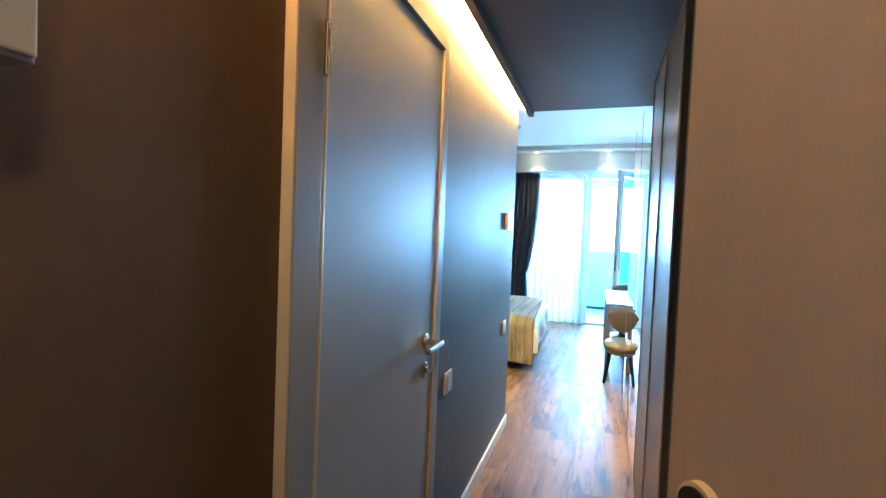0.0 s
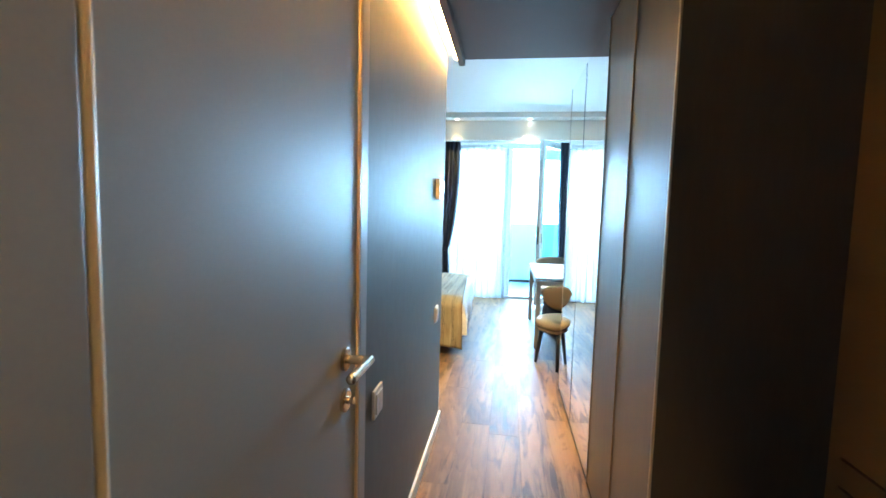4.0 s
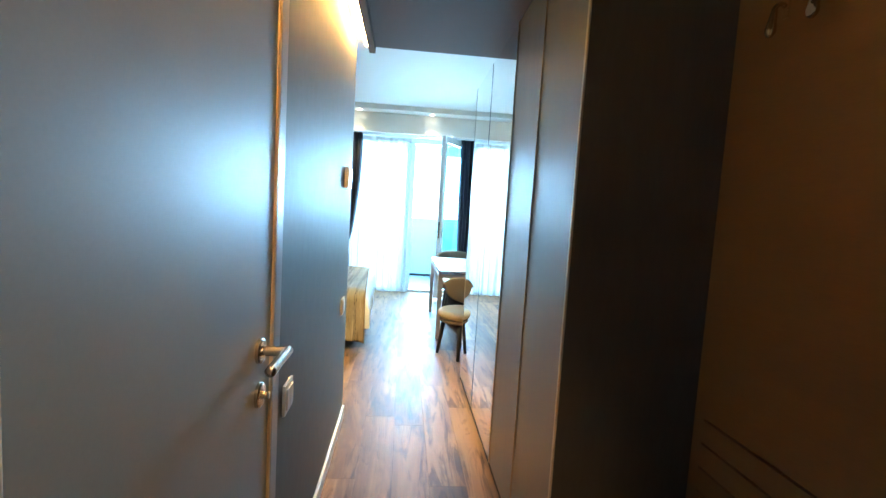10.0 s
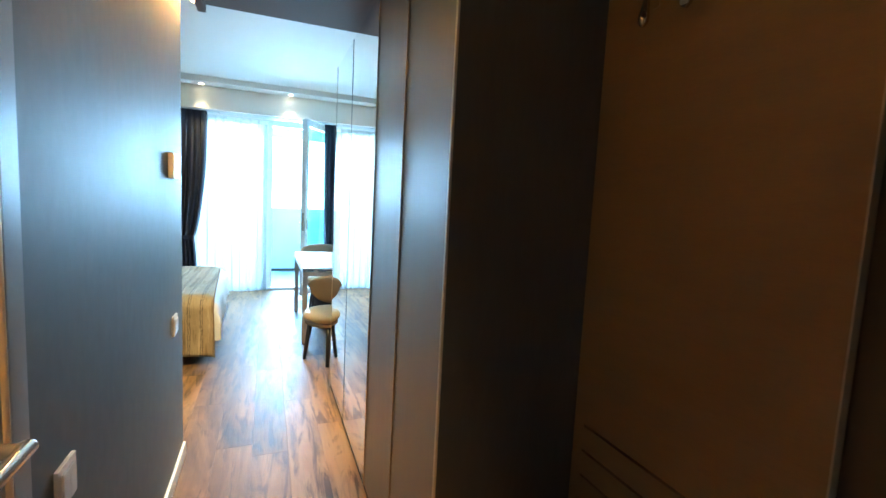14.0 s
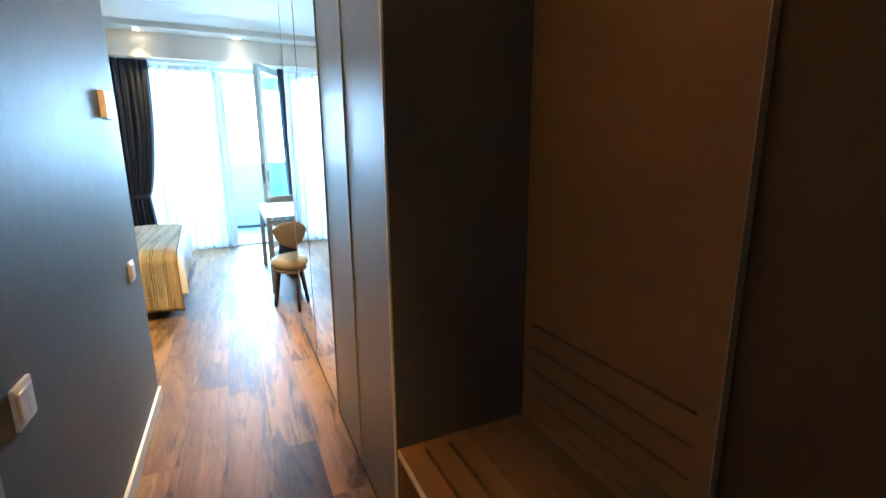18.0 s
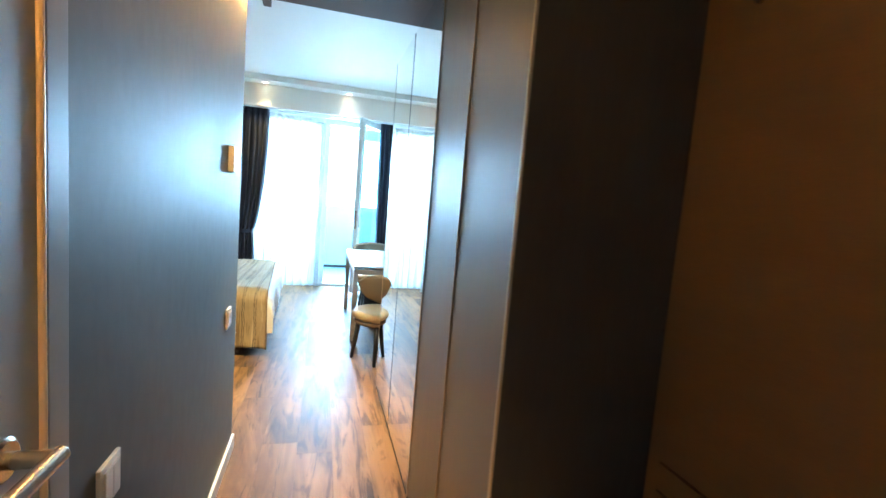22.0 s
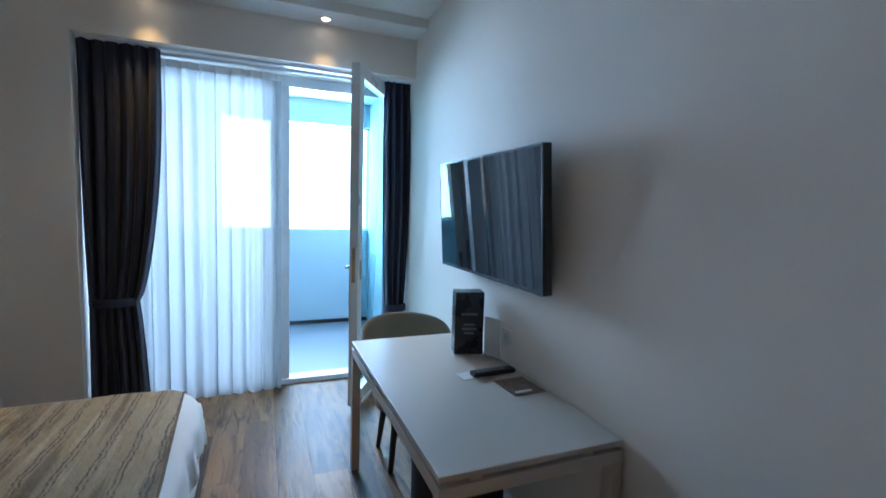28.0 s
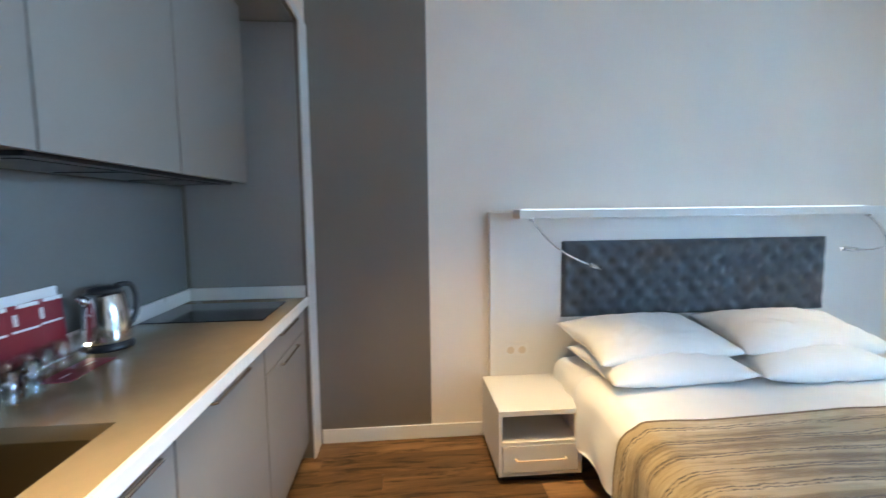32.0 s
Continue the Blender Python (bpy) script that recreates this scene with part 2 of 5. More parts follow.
M_WHITE = mat("white_wall_paint", (0.83, 0.745, 0.650), 0.7, var=0.05, scale=1.6, grain=260, bump=0.25)
M_CEIL = mat("white_ceiling_paint", (0.79, 0.745, 0.69), 0.8, var=0.03, scale=1.2, grain=200, bump=0.06)
M_SLATE = mat("dark_slate_wall_paint", (0.150, 0.157, 0.149), 0.56, spec=0.24, var=0.15, scale=2.6, stretch=(1, 1, 0.5), grain=24, bump=0.02, rvar=0.10)
# dark wall paint with the warm lamplight's brown put into the colour
M_WARM_SLATE = mat("warm_lit_slate_wall_paint", (0.112, 0.070, 0.041), 0.6, spec=0.2, var=0.14, scale=1.8, stretch=(1, 1, 0.5), grain=24, bump=0.03)
M_UMBER = mat("dark_umber_wall_paint", (0.088, 0.061, 0.040), 0.6, spec=0.2, var=0.16, scale=2.2, stretch=(1, 1, 0.5), grain=24, bump=0.02)
# darker copy of the slate paint, with the niche's shade put in
M_SIDE = mat("shaded_slate_panel_paint", (0.095, 0.094, 0.098), 0.45, var=0.10, scale=3, stretch=(3, 3, 0.5), grain=24, bump=0.05, spec=0.3)
# grey ceiling browned by colour in place of bounced LED light
M_SLATE_CEIL = mat("warm_lit_grey_ceiling_paint", (0.126, 0.090, 0.066), 0.75, spec=0.12, var=0.08, scale=1.5, grain=140, bump=0.06)
M_GREYWALL = mat("grey_taupe_wall_paint", (0.178, 0.154, 0.126), 0.34, spec=0.7, var=0.05, scale=2.0, grain=200, bump=0.10)
M_DOOR = mat("grey_satin_door_lacquer", (0.395, 0.402, 0.382), 0.49, spec=0.65, coat=0.38, var=0.05, scale=3, grain=180, bump=0.03, rvar=0.05)
M_FRAME = mat("grey_door_frame_lacquer", (0.365, 0.355, 0.335), 0.35, var=0.05, scale=4, grain=150, bump=0.03)
M_WARD = mat("greige_wood_laminate", (0.150, 0.140, 0.127), 0.40, spec=1.0, coat=0.3, var=0.08, scale=2.5, stretch=(12, 12, 0.5), grain=40, bump=0.05)
M_PROFILE = mat("tan_profile_strip", (0.40, 0.31, 0.225), 0.4, var=0.10, scale=3, stretch=(8, 8, 0.5), grain=60, bump=0.03)
M_ENTRY = mat("warm_greige_door_laminate", (0.455, 0.362, 0.303), 0.45, var=0.05, scale=2.5, stretch=(12, 12, 0.5), grain=40, bump=0.04)
M_EDGE = mat("pale_edge_band", (0.66, 0.58, 0.47), 0.4, var=0.06, grain=60)
M_BRONZE = mat("champagne_metal_profile", (0.78, 0.63, 0.42), 0.32, metal=0.15, var=0.03, grain=80, bump=0.0)
M_BENCH = mat("tan_bench_laminate", (0.245, 0.145, 0.070), 0.5, spec=0.3, var=0.07, scale=3, stretch=(6, 0.6, 6), grain=40, bump=0.06)
# bench tan darkened by colour where less light should fall
M_BENCH_DIM = mat("dimmed_tan_bench_laminate", (0.175, 0.100, 0.048), 0.5, spec=0.3, var=0.07, scale=3, stretch=(6, 0.6, 6), grain=40, bump=0.06)
# black that puts the shade of gaps and recesses into the colour
M_DARK = mat("unlit_recess_black", (0.018, 0.017, 0.016), 0.7, var=0.2)
M_BASE = mat("white_lacquered_baseboard", (0.74, 0.72, 0.69), 0.4, var=0.03, grain=90)
# brushed nickel with the LED's warm glint put into its colour
M_STEEL = mat("lamp_warmed_nickel", (0.64, 0.58, 0.49), 0.25, metal=1.0, var=0.05, grain=120, bump=0.02)
M_CHROME = mat("polished_steel", (0.72, 0.72, 0.72), 0.13, metal=1.0, var=0.03, grain=60, bump=0.0, rvar=0.04)
M_PLASTIC = mat("white_plastic", (0.78, 0.77, 0.75), 0.35, var=0.03, bump=0.0)
M_BLACK = mat("black_plastic", (0.016, 0.016, 0.018), 0.35, var=0.2, bump=0.02)
M_SCREEN = mat("black_tv_glass", (0.004, 0.007, 0.014), 0.03, spec=0.25, var=0.1, bump=0.0, rvar=0.01)
M_FLOOR = wood_floor("rustic_oak_laminate")
M_DESK = mat("white_melamine", (0.76, 0.745, 0.72), 0.40, var=0.03, scale=3, grain=150, bump=0.03)
M_DESKTOP = mat("pale_grey_desk_melamine", (0.53, 0.488, 0.43), 0.33, var=0.03, scale=3, grain=150, bump=0.03)
M_HEM = mat("brown_hem_tape", (0.19, 0.14, 0.09), 0.9, var=0.3, scale=40, grain=200, bump=0.2)
M_LINEN = mat("white_cotton_bedding", (0.87, 0.865, 0.855), 0.85, var=0.04, scale=5, grain=240, bump=0.18, sheen=0.1)
M_THROW = throw_cloth("woven_striped_throw")
M_PAD = mat("grey_quilted_fabric", (0.085, 0.096, 0.112), 0.8, var=0.07, scale=12, grain=320, bump=0.25, sheen=0.15)
M_CURTAIN = mat("charcoal_curtain_cloth", (0.026, 0.030, 0.050), 0.85, var=0.22, scale=9, stretch=(4, 4, 0.3), grain=240, bump=0.2, sheen=0.12)
M_SHEER = sheer_cloth("white_sheer_voile")
M_PVC = mat("white_pvc_frame", (0.74, 0.76, 0.77), 0.3, var=0.02, bump=0.0)
M_PANE = glass("clear_window_glass", (0.93, 0.98, 0.98))
M_TINT = glass("blue_tinted_door_glass", (0.55, 0.87, 0.93))


def thin_glass(name):
    """Thin clear glass: see-through with a bright gloss."""
    m, n, l, b = nodes_of(name)
    tr, gl, mix = n.new("ShaderNodeBsdfTransparent"), n.new("ShaderNodeBsdfGlossy"), n.new("ShaderNodeMixShader")
    tr.inputs[0].default_value = (0.97, 0.98, 0.98, 1)
    gl.inputs["Roughness"].default_value = 0.03
    mix.inputs[0].default_value = 0.16
    l.new(tr.outputs[0], mix.inputs[1])
    l.new(gl.outputs[0], mix.inputs[2])
    l.new(mix.outputs[0], n["Material Output"].inputs["Surface"])
    n.remove(b)
    return m


M_CLEAR = thin_glass("clear_tumbler_glass")
M_MIRROR = mat("silvered_mirror", (0.86, 0.87, 0.86), 0.012, metal=1.0, var=0.005, bump=0.0, rvar=0.004)
M_SEAT = mat("beige_leatherette", (0.50, 0.41, 0.26), 0.45, var=0.07, scale=8, grain=200, bump=0.10)
M_SHELL = mat("grey_beige_chair_fabric", (0.225, 0.185, 0.130), 0.65, var=0.08, scale=8, grain=260, bump=0.15)
M_LEG = mat("black_stained_wood", (0.022, 0.020, 0.019), 0.4, var=0.2, stretch=(1, 1, 0.2), grain=60)
M_POUF = mat("dark_grey_felt", (0.022, 0.024, 0.030), 0.95, var=0.15, scale=10, grain=300, bump=0.3)
M_COUNTER = mat("beige_quartz_worktop", (0.30, 0.232, 0.142), 0.05, spec=0.7, var=0.07, scale=14, grain=420, bump=0.0, rvar=0.02)
M_COUNTER_EDGE = mat("white_worktop_edge", (0.72, 0.70, 0.67), 0.3, var=0.03, bump=0.0)
M_CAB = mat("matt_grey_cabinet_front", (0.212, 0.188, 0.163), 0.42, var=0.04, scale=4, grain=160, bump=0.03)
M_SPLASH = mat("grey_glass_splashback", (0.29, 0.298, 0.29), 0.04, metal=0.5, var=0.05, scale=1.5, bump=0.0, rvar=0.03)
M_ENDPANEL = mat("satin_grey_panel", (0.285, 0.270, 0.252), 0.34, spec=0.5, var=0.04, scale=1.5, bump=0.0, rvar=0.01)
M_HOB = mat("black_ceramic_glass", (0.010, 0.010, 0.012), 0.10, var=0.1, bump=0.0, rvar=0.02)
M_SINK = mat("beige_composite_sink", (0.125, 0.092, 0.045), 0.6, spec=0.2, var=0.06, grain=300)
M_RED = mat("dark_red_card", (0.20, 0.012, 0.022), 0.35, var=0.08, bump=0.0)
M_PAPER = mat("white_card", (0.78, 0.78, 0.77), 0.5, var=0.02, bump=0.0)
M_PHOTO = mat("brown_printed_leaflet", (0.14, 0.085, 0.06), 0.35, var=0.7, scale=22, grain=60, bump=0.0)
M_BOXBLACK = mat("black_coated_card", (0.017, 0.018, 0.022), 0.28, var=0.15, bump=0.0)
M_INK = mat("faded_print", (0.20, 0.21, 0.22), 0.5, var=0.1, bump=0.0)
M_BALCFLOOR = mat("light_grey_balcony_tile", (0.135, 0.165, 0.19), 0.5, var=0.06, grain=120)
# white render: the balcony's cool daylight shade is put into this colour
M_RENDER = mat("cool_shaded_balcony_render", (0.37, 0.475, 0.515), 0.85, var=0.04, scale=2, grain=160, bump=0.3)
M_GROUND = mat("distant_ground", (0.14, 0.15, 0.11), 0.95, var=0.3, scale=0.05, grain=0.6, bump=0.0)
M_LED = glow("warm_led_diffuser", (1.0, 0.43, 0.10), 88)
M_SKYGLOW = glow("hazy_sky", (0.82, 0.92, 1.0), 1.9)
M_SHELFLED = glow("cool_led_strip", (0.92, 0.97, 1.0), 1.0)
M_BEZEL = mat("dark_metal_bezel", (0.05, 0.052, 0.056), 0.25, metal=0.8, var=0.05, bump=0.0)
M_LANDING = glow("frosted_lamp_shade", (1.0, 0.56, 0.25), 3)
M_BULB = glow("warm_spot_lens", (1.0, 0.80, 0.52), 18)
M_READ = glow("small_reading_lens", (1.0, 0.86, 0.66), 3)
M_BOXPAINT = mat("greige_box_enamel", (0.40, 0.345, 0.285), 0.45, var=0.04, scale=5, grain=160, bump=0.03)
M_LCD = mat("grey_liquid_crystal", (0.16, 0.20, 0.23), 0.2, var=0.05, bump=0.0)


# ---- helpers for meshes ----
def bx(bm, x0, x1, y0, y1, z0, z1, bev=0.0, seg=2):
    """Adds a box, with rounded edges if bev."""
    tmp = bmesh.new() if bev else bm
    v = [tmp.verts.new(p) for p in ((x0, y0, z0), (x1, y0, z0), (x1, y1, z0), (x0, y1, z0), (x0, y0, z1), (x1, y0, z1), (x1, y1, z1), (x0, y1, z1))]
    for f in ((3, 2, 1, 0), (4, 5, 6, 7), (0, 1, 5, 4), (1, 2, 6, 5), (2, 3, 7, 6), (3, 0, 4, 7)):
        tmp.faces.new([v[i] for i in f])
    if bev:
        bmesh.ops.bevel(tmp, geom=tmp.edges[:], offset=bev, segments=seg, affect="EDGES", profile=0.6)
        me = bpy.data.meshes.new("t")
        tmp.to_mesh(me)
        tmp.free()
        bm.from_mesh(me)
        bpy.data.meshes.remove(me)
    return bm


def box(x0, x1, y0, y1, z0, z1, bev=0.003):
    return bx(bmesh.new(), x0, x1, y0, y1, z0, z1, bev)


def lathe(profile, steps=28, close=False):
    """A turned body round z from (radius, height) pairs."""
    bm = bmesh.new()
    rings = [[bm.verts.new((r * math.cos(2 * math.pi * i / steps), r * math.sin(2 * math.pi * i / steps), z)) for i in range(steps)] for r, z in profile]
    for a, b in zip(rings, rings[1:]):
        for i in range(steps):
            bm.faces.new((a[i], a[(i + 1) % steps], b[(i + 1) % steps], b[i]))
    if not close:
        bm.faces.new(rings[0][::-1])
        bm.faces.new(rings[-1])
    return bm


def tube(points, radius, steps=10, taper=1.0):
    """A round bar through the points."""
    bm = bmesh.new()
    pts = [Vector(p) for p in points]
    rings = []
    for k, p in enumerate(pts):
        d = (pts[min(k + 1, len(pts) - 1)] - pts[max(k - 1, 0)]).normalized()
        u = d.orthogonal().normalized() if k == 0 else (u - d * u.dot(d)).normalized()
        w = d.cross(u)
        r = radius * (1 + (taper - 1) * k / (len(pts) - 1))
        rings.append([bm.verts.new(p + (u * math.cos(a) + w * math.sin(a)) * r) for a in (2 * math.pi * i / steps for i in range(steps))])
    for a, b in zip(rings, rings[1:]):
        for i in range(steps):
            bm.faces.new((a[i], a[(i + 1) % steps], b[(i + 1) % steps], b[i]))
    bm.faces.new(rings[0][::-1])
    bm.faces.new(rings[-1])
    return bm


def rod(p0, p1, radius, steps=14):
    """A straight bar whose ends stay crisp under smooth shading."""
    a, b = Vector(p0), Vector(p1)
    d = (b - a).normalized() * 0.0008
    return tube([a, a + d, b - d, b], radius, steps)


def grid(nu, nv, place):
    """A sheet of nu by nv quads; place(u, v) with u and v from 0 to 1."""
    bm = bmesh.new()
    vs = [[bm.verts.new(place(i / nu, j / nv)) for j in range(nv + 1)] for i in range(nu + 1)]
    for i in range(nu):
        for j in range(nv):
            bm.faces.new((vs[i][j], vs[i + 1][j], vs[i + 1][j + 1], vs[i][j + 1]))
    return bm


def arc(p0, p1, p2, n=12):
    """Points of a quadratic curve."""
    a, b, c = Vector(p0), Vector(p1), Vector(p2)
    return [(1 - t) ** 2 * a + 2 * t * (1 - t) * b + t * t * c for t in (i / n for i in range(n + 1))]


def part(name, bm, material, parent=None, label="", smooth=False):
    me = bpy.data.meshes.new(name)
    bmesh.ops.recalc_face_normals(bm, faces=bm.faces[:])
    if smooth:
        for f in bm.faces:
            f.smooth = True
    bm.to_mesh(me)
    bm.free()
    me.materials.append(material)
    ob = new(name, me)
    if parent:
        ob.parent = parent
    if label:
        ob["label"] = label
    return ob


def thing(name, m, label, category, group=""):
    ob = new(name)
    ob.empty_display_size = 0.1
    ob.matrix_world = m
    return tagged(ob, label, category, group)


def structure(name, bm, material, label, category, parent=None):
    return tagged(part(name, bm, material, parent), label, category, kind="structure")


def solid(ob, thick):
    """Gives a sheet its thickness."""
    md = ob.modifiers.new("thickness", "SOLIDIFY")
    md.thickness, md.offset = thick, 0
    return ob

# ---- structure ----
XL, XR, YW, YC, XW, YE = -2.245, 1.40, 7.47, 3.33, 0.86, -0.45
CEIL, HALL, SOFFIT = 2.86, 2.335, 2.79
YG = 7.86

floor_slab = structure("floor", box(-2.5, 1.6, YE - 1.2, 7.95, -0.12, -0.008, 0), M_DARK, "brown rustic wood laminate floor in staggered planks", "floor")

# walls of the hall
structure("wall_hall_left", box(-0.14, 0, 1.60, YC, 0, 2.95, 0), M_SLATE, "dark slate painted hall wall with a satin sheen", "wall")
structure("wall_hall_entry", box(-0.14, 0, YE - 1.2, 0.78, 0, 2.95, 0), M_WARM_SLATE, "dark painted hall wall beside the entrance", "wall")
structure("wall_above_door", box(-0.14, 0, 0.78, 1.60, 2.10, 2.95, 0), M_SLATE, "dark wall above the bathroom door", "wall")
structure("wall_behind_door", box(-0.14, -0.06, 0.78, 1.60, 0, 2.10, 0), M_DARK, "dark space behind the closed door", "wall")
b = box(1.36, 1.45, YE - 1.2, 1.824, 0, 2.95, 0)
structure("wall_hall_right", b, M_UMBER, "dark brown painted hall wall behind the coat niche", "wall")
b = box(-0.14, 0.24, YE - 0.12, YE, 0, 2.95, 0)
bx(b, 1.17, 1.45, YE - 0.12, YE, 0, 2.95)
bx(b, 0.24, 1.17, YE - 0.12, YE, 2.10, 2.95)
structure("wall_entrance", b, M_SLATE, "dark painted wall round the entrance doorway", "wall")
structure("wall_stairwell", box(-0.14, 1.45, YE - 1.35, YE - 1.2, 0, 2.95, 0), M_WHITE, "plain wall of the landing outside", "wall")
b = box(0.113, 1.45, YE, YC, HALL, 2.95, 0)
structure("ceiling_hall", b, M_SLATE_CEIL, "dark grey lowered hall ceiling", "ceiling")
structure("trim_led_lip", box(0.076, 0.112, YE, YC, HALL - 0.038, 2.95, 0.0), M_SLATE_CEIL, "narrow dark lip hiding the light strip", "trim")
structure("ceiling_led_recess", box(0.0, 0.0755, YE, YC, HALL + 0.03, 2.95, 0), M_CEIL, "white top of the light recess", "ceiling")
b = box(0, 0.014, 1.65, YC + 0.002, 0, 0.072, 0.003)
bx(b, 0, 0.014, YE, 0.71, 0, 0.072, 0.003)
structure("baseboard_hall", b, M_BASE, "slim white baseboard along the dark hall wall", "baseboard")

# LED strip in its recess along the left wall
led = thing("led_strip_light", pose(0, 0, 0), "warm glowing LED strip along the hall ceiling edge", "light strip")
part("channel", box(0.069, 0.0755, YE, YC - 0.004, HALL - 0.020, HALL + 0.028, 0.0), M_EDGE, led)
part("diffuser", box(-0.013, 0.013, YE, YC - 0.004, -0.002, 0.002, 0.0), M_LED, led, "bright warm diffuser").matrix_local = pose(0.058, 0, HALL + 0.002, 0, 34, 0)

# room walls
b = box(XL - 0.2, XL, 4.10, YW + 0.4, 0, 2.95, 0)
structure("wall_bed", b, M_WHITE, "off-white painted wall behind the bed", "wall")
structure("wall_bed_grey", box(XL - 0.2, XL, 2.5, 4.10, 0, 2.95, 0), M_GREYWALL, "taupe grey painted wall stripe beside the kitchenette", "wall")
b = box(XL, -0.81, YW, YG + 0.10, 0, 2.95, 0)
bx(b, -0.81, XR, YW, YG + 0.10, 2.50, 2.95)
structure("wall_window", b, M_WHITE, "off-white wall round the balcony window", "wall")
structure("wall_tv", box(XR, XR + 0.2, 4.05, YG + 0.10, 0, 2.95, 0), M_WHITE, "plain off-white wall behind the desk and television", "wall")
structure("wall_behind_wardrobe", box(XR, XR + 0.2, 1.74, 4.05, 0, 2.95, 0), M_WHITE, "plain wall behind the wardrobe", "wall")
structure("ceiling", box(XL - 0.2, XR + 0.2, YC, YW + 0.4, CEIL, 2.96, 0), M_CEIL, "plain white room ceiling", "ceiling")
structure("ceiling_soffit", box(XL, XR, 7.22, YW, SOFFIT, CEIL, 0.0), M_CEIL, "lowered white soffit strip with spotlights", "ceiling")
b = box(XL, XL + 0.014, 3.42, 4.468, 0, 0.088, 0.004)
structure("baseboard_bed_wall", b, M_BASE, "white baseboard below the grey wall stripe", "baseboard")
b = box(XL, -0.81, YW - 0.014, YW, 0, 0.10, 0.004)
structure("baseboard_window_wall", b, M_BASE, "white baseboard of the window wall", "baseboard")
structure("baseboard_tv_wall", box(XR - 0.014, XR, 4.06, YW, 0, 0.10, 0.004), M_BASE, "white baseboard of the desk wall", "baseboard")

# kitchenette recess
KX0, KX1, KY0, KY1 = -2.08, -0.14, 2.745, 3.41
structure("wall_kitchen_back", box(XL, -0.14, 2.60, KY0, 0, 2.95, 0), M_GREYWALL, "grey wall at the back of the kitchenette", "wall")
structure("wall_kitchen_end", box(XL, KX0, KY0, 3.396, 0, 2.95, 0), M_GREYWALL, "grey end wall of the kitchenette", "wall")
structure("ceiling_kitchen", box(KX0, KX1, KY0, 3.375, 2.47, 2.95, 0), M_GREYWALL, "lowered taupe ceiling of the kitchenette", "ceiling")
b = box(XL, KX0 + 0.012, 3.3965, KY1, 0, 2.512, 0.002)
bx(b, KX0 + 0.0125, KX1, 3.3965, KY1, 2.47, 2.512, 0.002)
structure("trim_kitchen", b, M_BASE, "white trim framing the kitchenette recess", "trim")
structure("wall_kitchen_header", box(XL, 0, 3.376, 3.40, 2.513, CEIL, 0), M_WHITE, "wall above the kitchenette recess", "wall")

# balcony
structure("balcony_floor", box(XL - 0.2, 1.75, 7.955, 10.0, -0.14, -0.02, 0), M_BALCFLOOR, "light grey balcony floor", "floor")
b = box(XL - 0.2, 1.75, 9.85, 10.0, -0.02, 1.19, 0.006)
structure("balcony_parapet", b, M_RENDER, "solid white balcony parapet, cool shade in its colour", "parapet")
structure("balcony_parapet_joint", box(XL, 1.55, 9.842, 9.85, -0.02, 0.025, 0), M_DARK, "dark joint along the parapet foot", "trim")
structure("balcony_beam", box(XL - 0.2, 1.75, 9.85, 10.0, 2.49, 2.95, 0.004), M_RENDER, "white beam over the balcony opening, cool shade in its colour", "beam")
structure("balcony_ceiling", box(XL - 0.2, 1.75, 7.955, 10.0, 2.78, 2.95, 0), M_RENDER, "white balcony ceiling, cool shade in its colour", "ceiling")
b = box(1.55, 1.75, 7.955, 9.85, -0.02, 2.78, 0)
bx(b, XL - 0.2, XL, 7.955, 9.85, -0.02, 2.78)
structure("balcony_side_wall", b, M_RENDER, "white balcony side walls, cool shade in their colour", "wall")
structure("backdrop", box(-160, 160, 90, 90.5, -20, 90, 0), M_SKYGLOW, "bright hazy sky far beyond the balcony", "sky")
structure("ground", box(-900, 900, 12, 89, -12.3, -12, 0), M_GROUND, "distant ground below the balcony", "ground")

# bathroom door in the hall
d1 = thing("door_1", pose(0, 0, 0), "closed grey satin bathroom door with nickel lever handle", "door")
d1["kind"] = "structure"
b = box(-0.10, 0.030, 0.722, 0.812, 0, 2.18, 0.002)
bx(b, -0.10, 0.030, 1.586, 1.642, 0, 2.18, 0.002)
bx(b, -0.10, 0.030, 0.8125, 1.5855, 2.104, 2.18, 0.002)
part("door_frame", b, M_FRAME, d1)
# added pale strip stands for LED light on the frame's side
part("lit_frame_edge", box(0.001, 0.029, 0.7165, 0.7215, 0, 2.18, 0.0008), M_EDGE, d1, "outer edge of the frame, paled as if lit by the strip")
part("door_leaf", box(-0.03, 0.024, 0.820, 1.574, 0.008, 2.090, 0.003), M_DOOR, d1)
part("door_seal", rod((0.0235, 1.580, 0.01), (0.0235, 1.580, 2.098), 0.0070, 14), M_BRONZE, d1, "pale gold seal bead in the door gap", True)
part("door_bead", rod((0.0240, 0.8240, 0.010), (0.0240, 0.8240, 2.088), 0.0066, 14), M_BRONZE, d1, "pale gold bead along the hinge side", True)
# black strips paint the shade in the gaps round the leaf
part("door_gap", box(-0.05, 0.004, 0.8125, 0.8195, 0.0, 2.1035, 0), M_DARK, d1, "dark gap between leaf and frame")
part("door_gap", box(-0.05, 0.004, 0.820, 1.5855, 2.0905, 2.1035, 0), M_DARK, d1, "dark gap above the leaf")
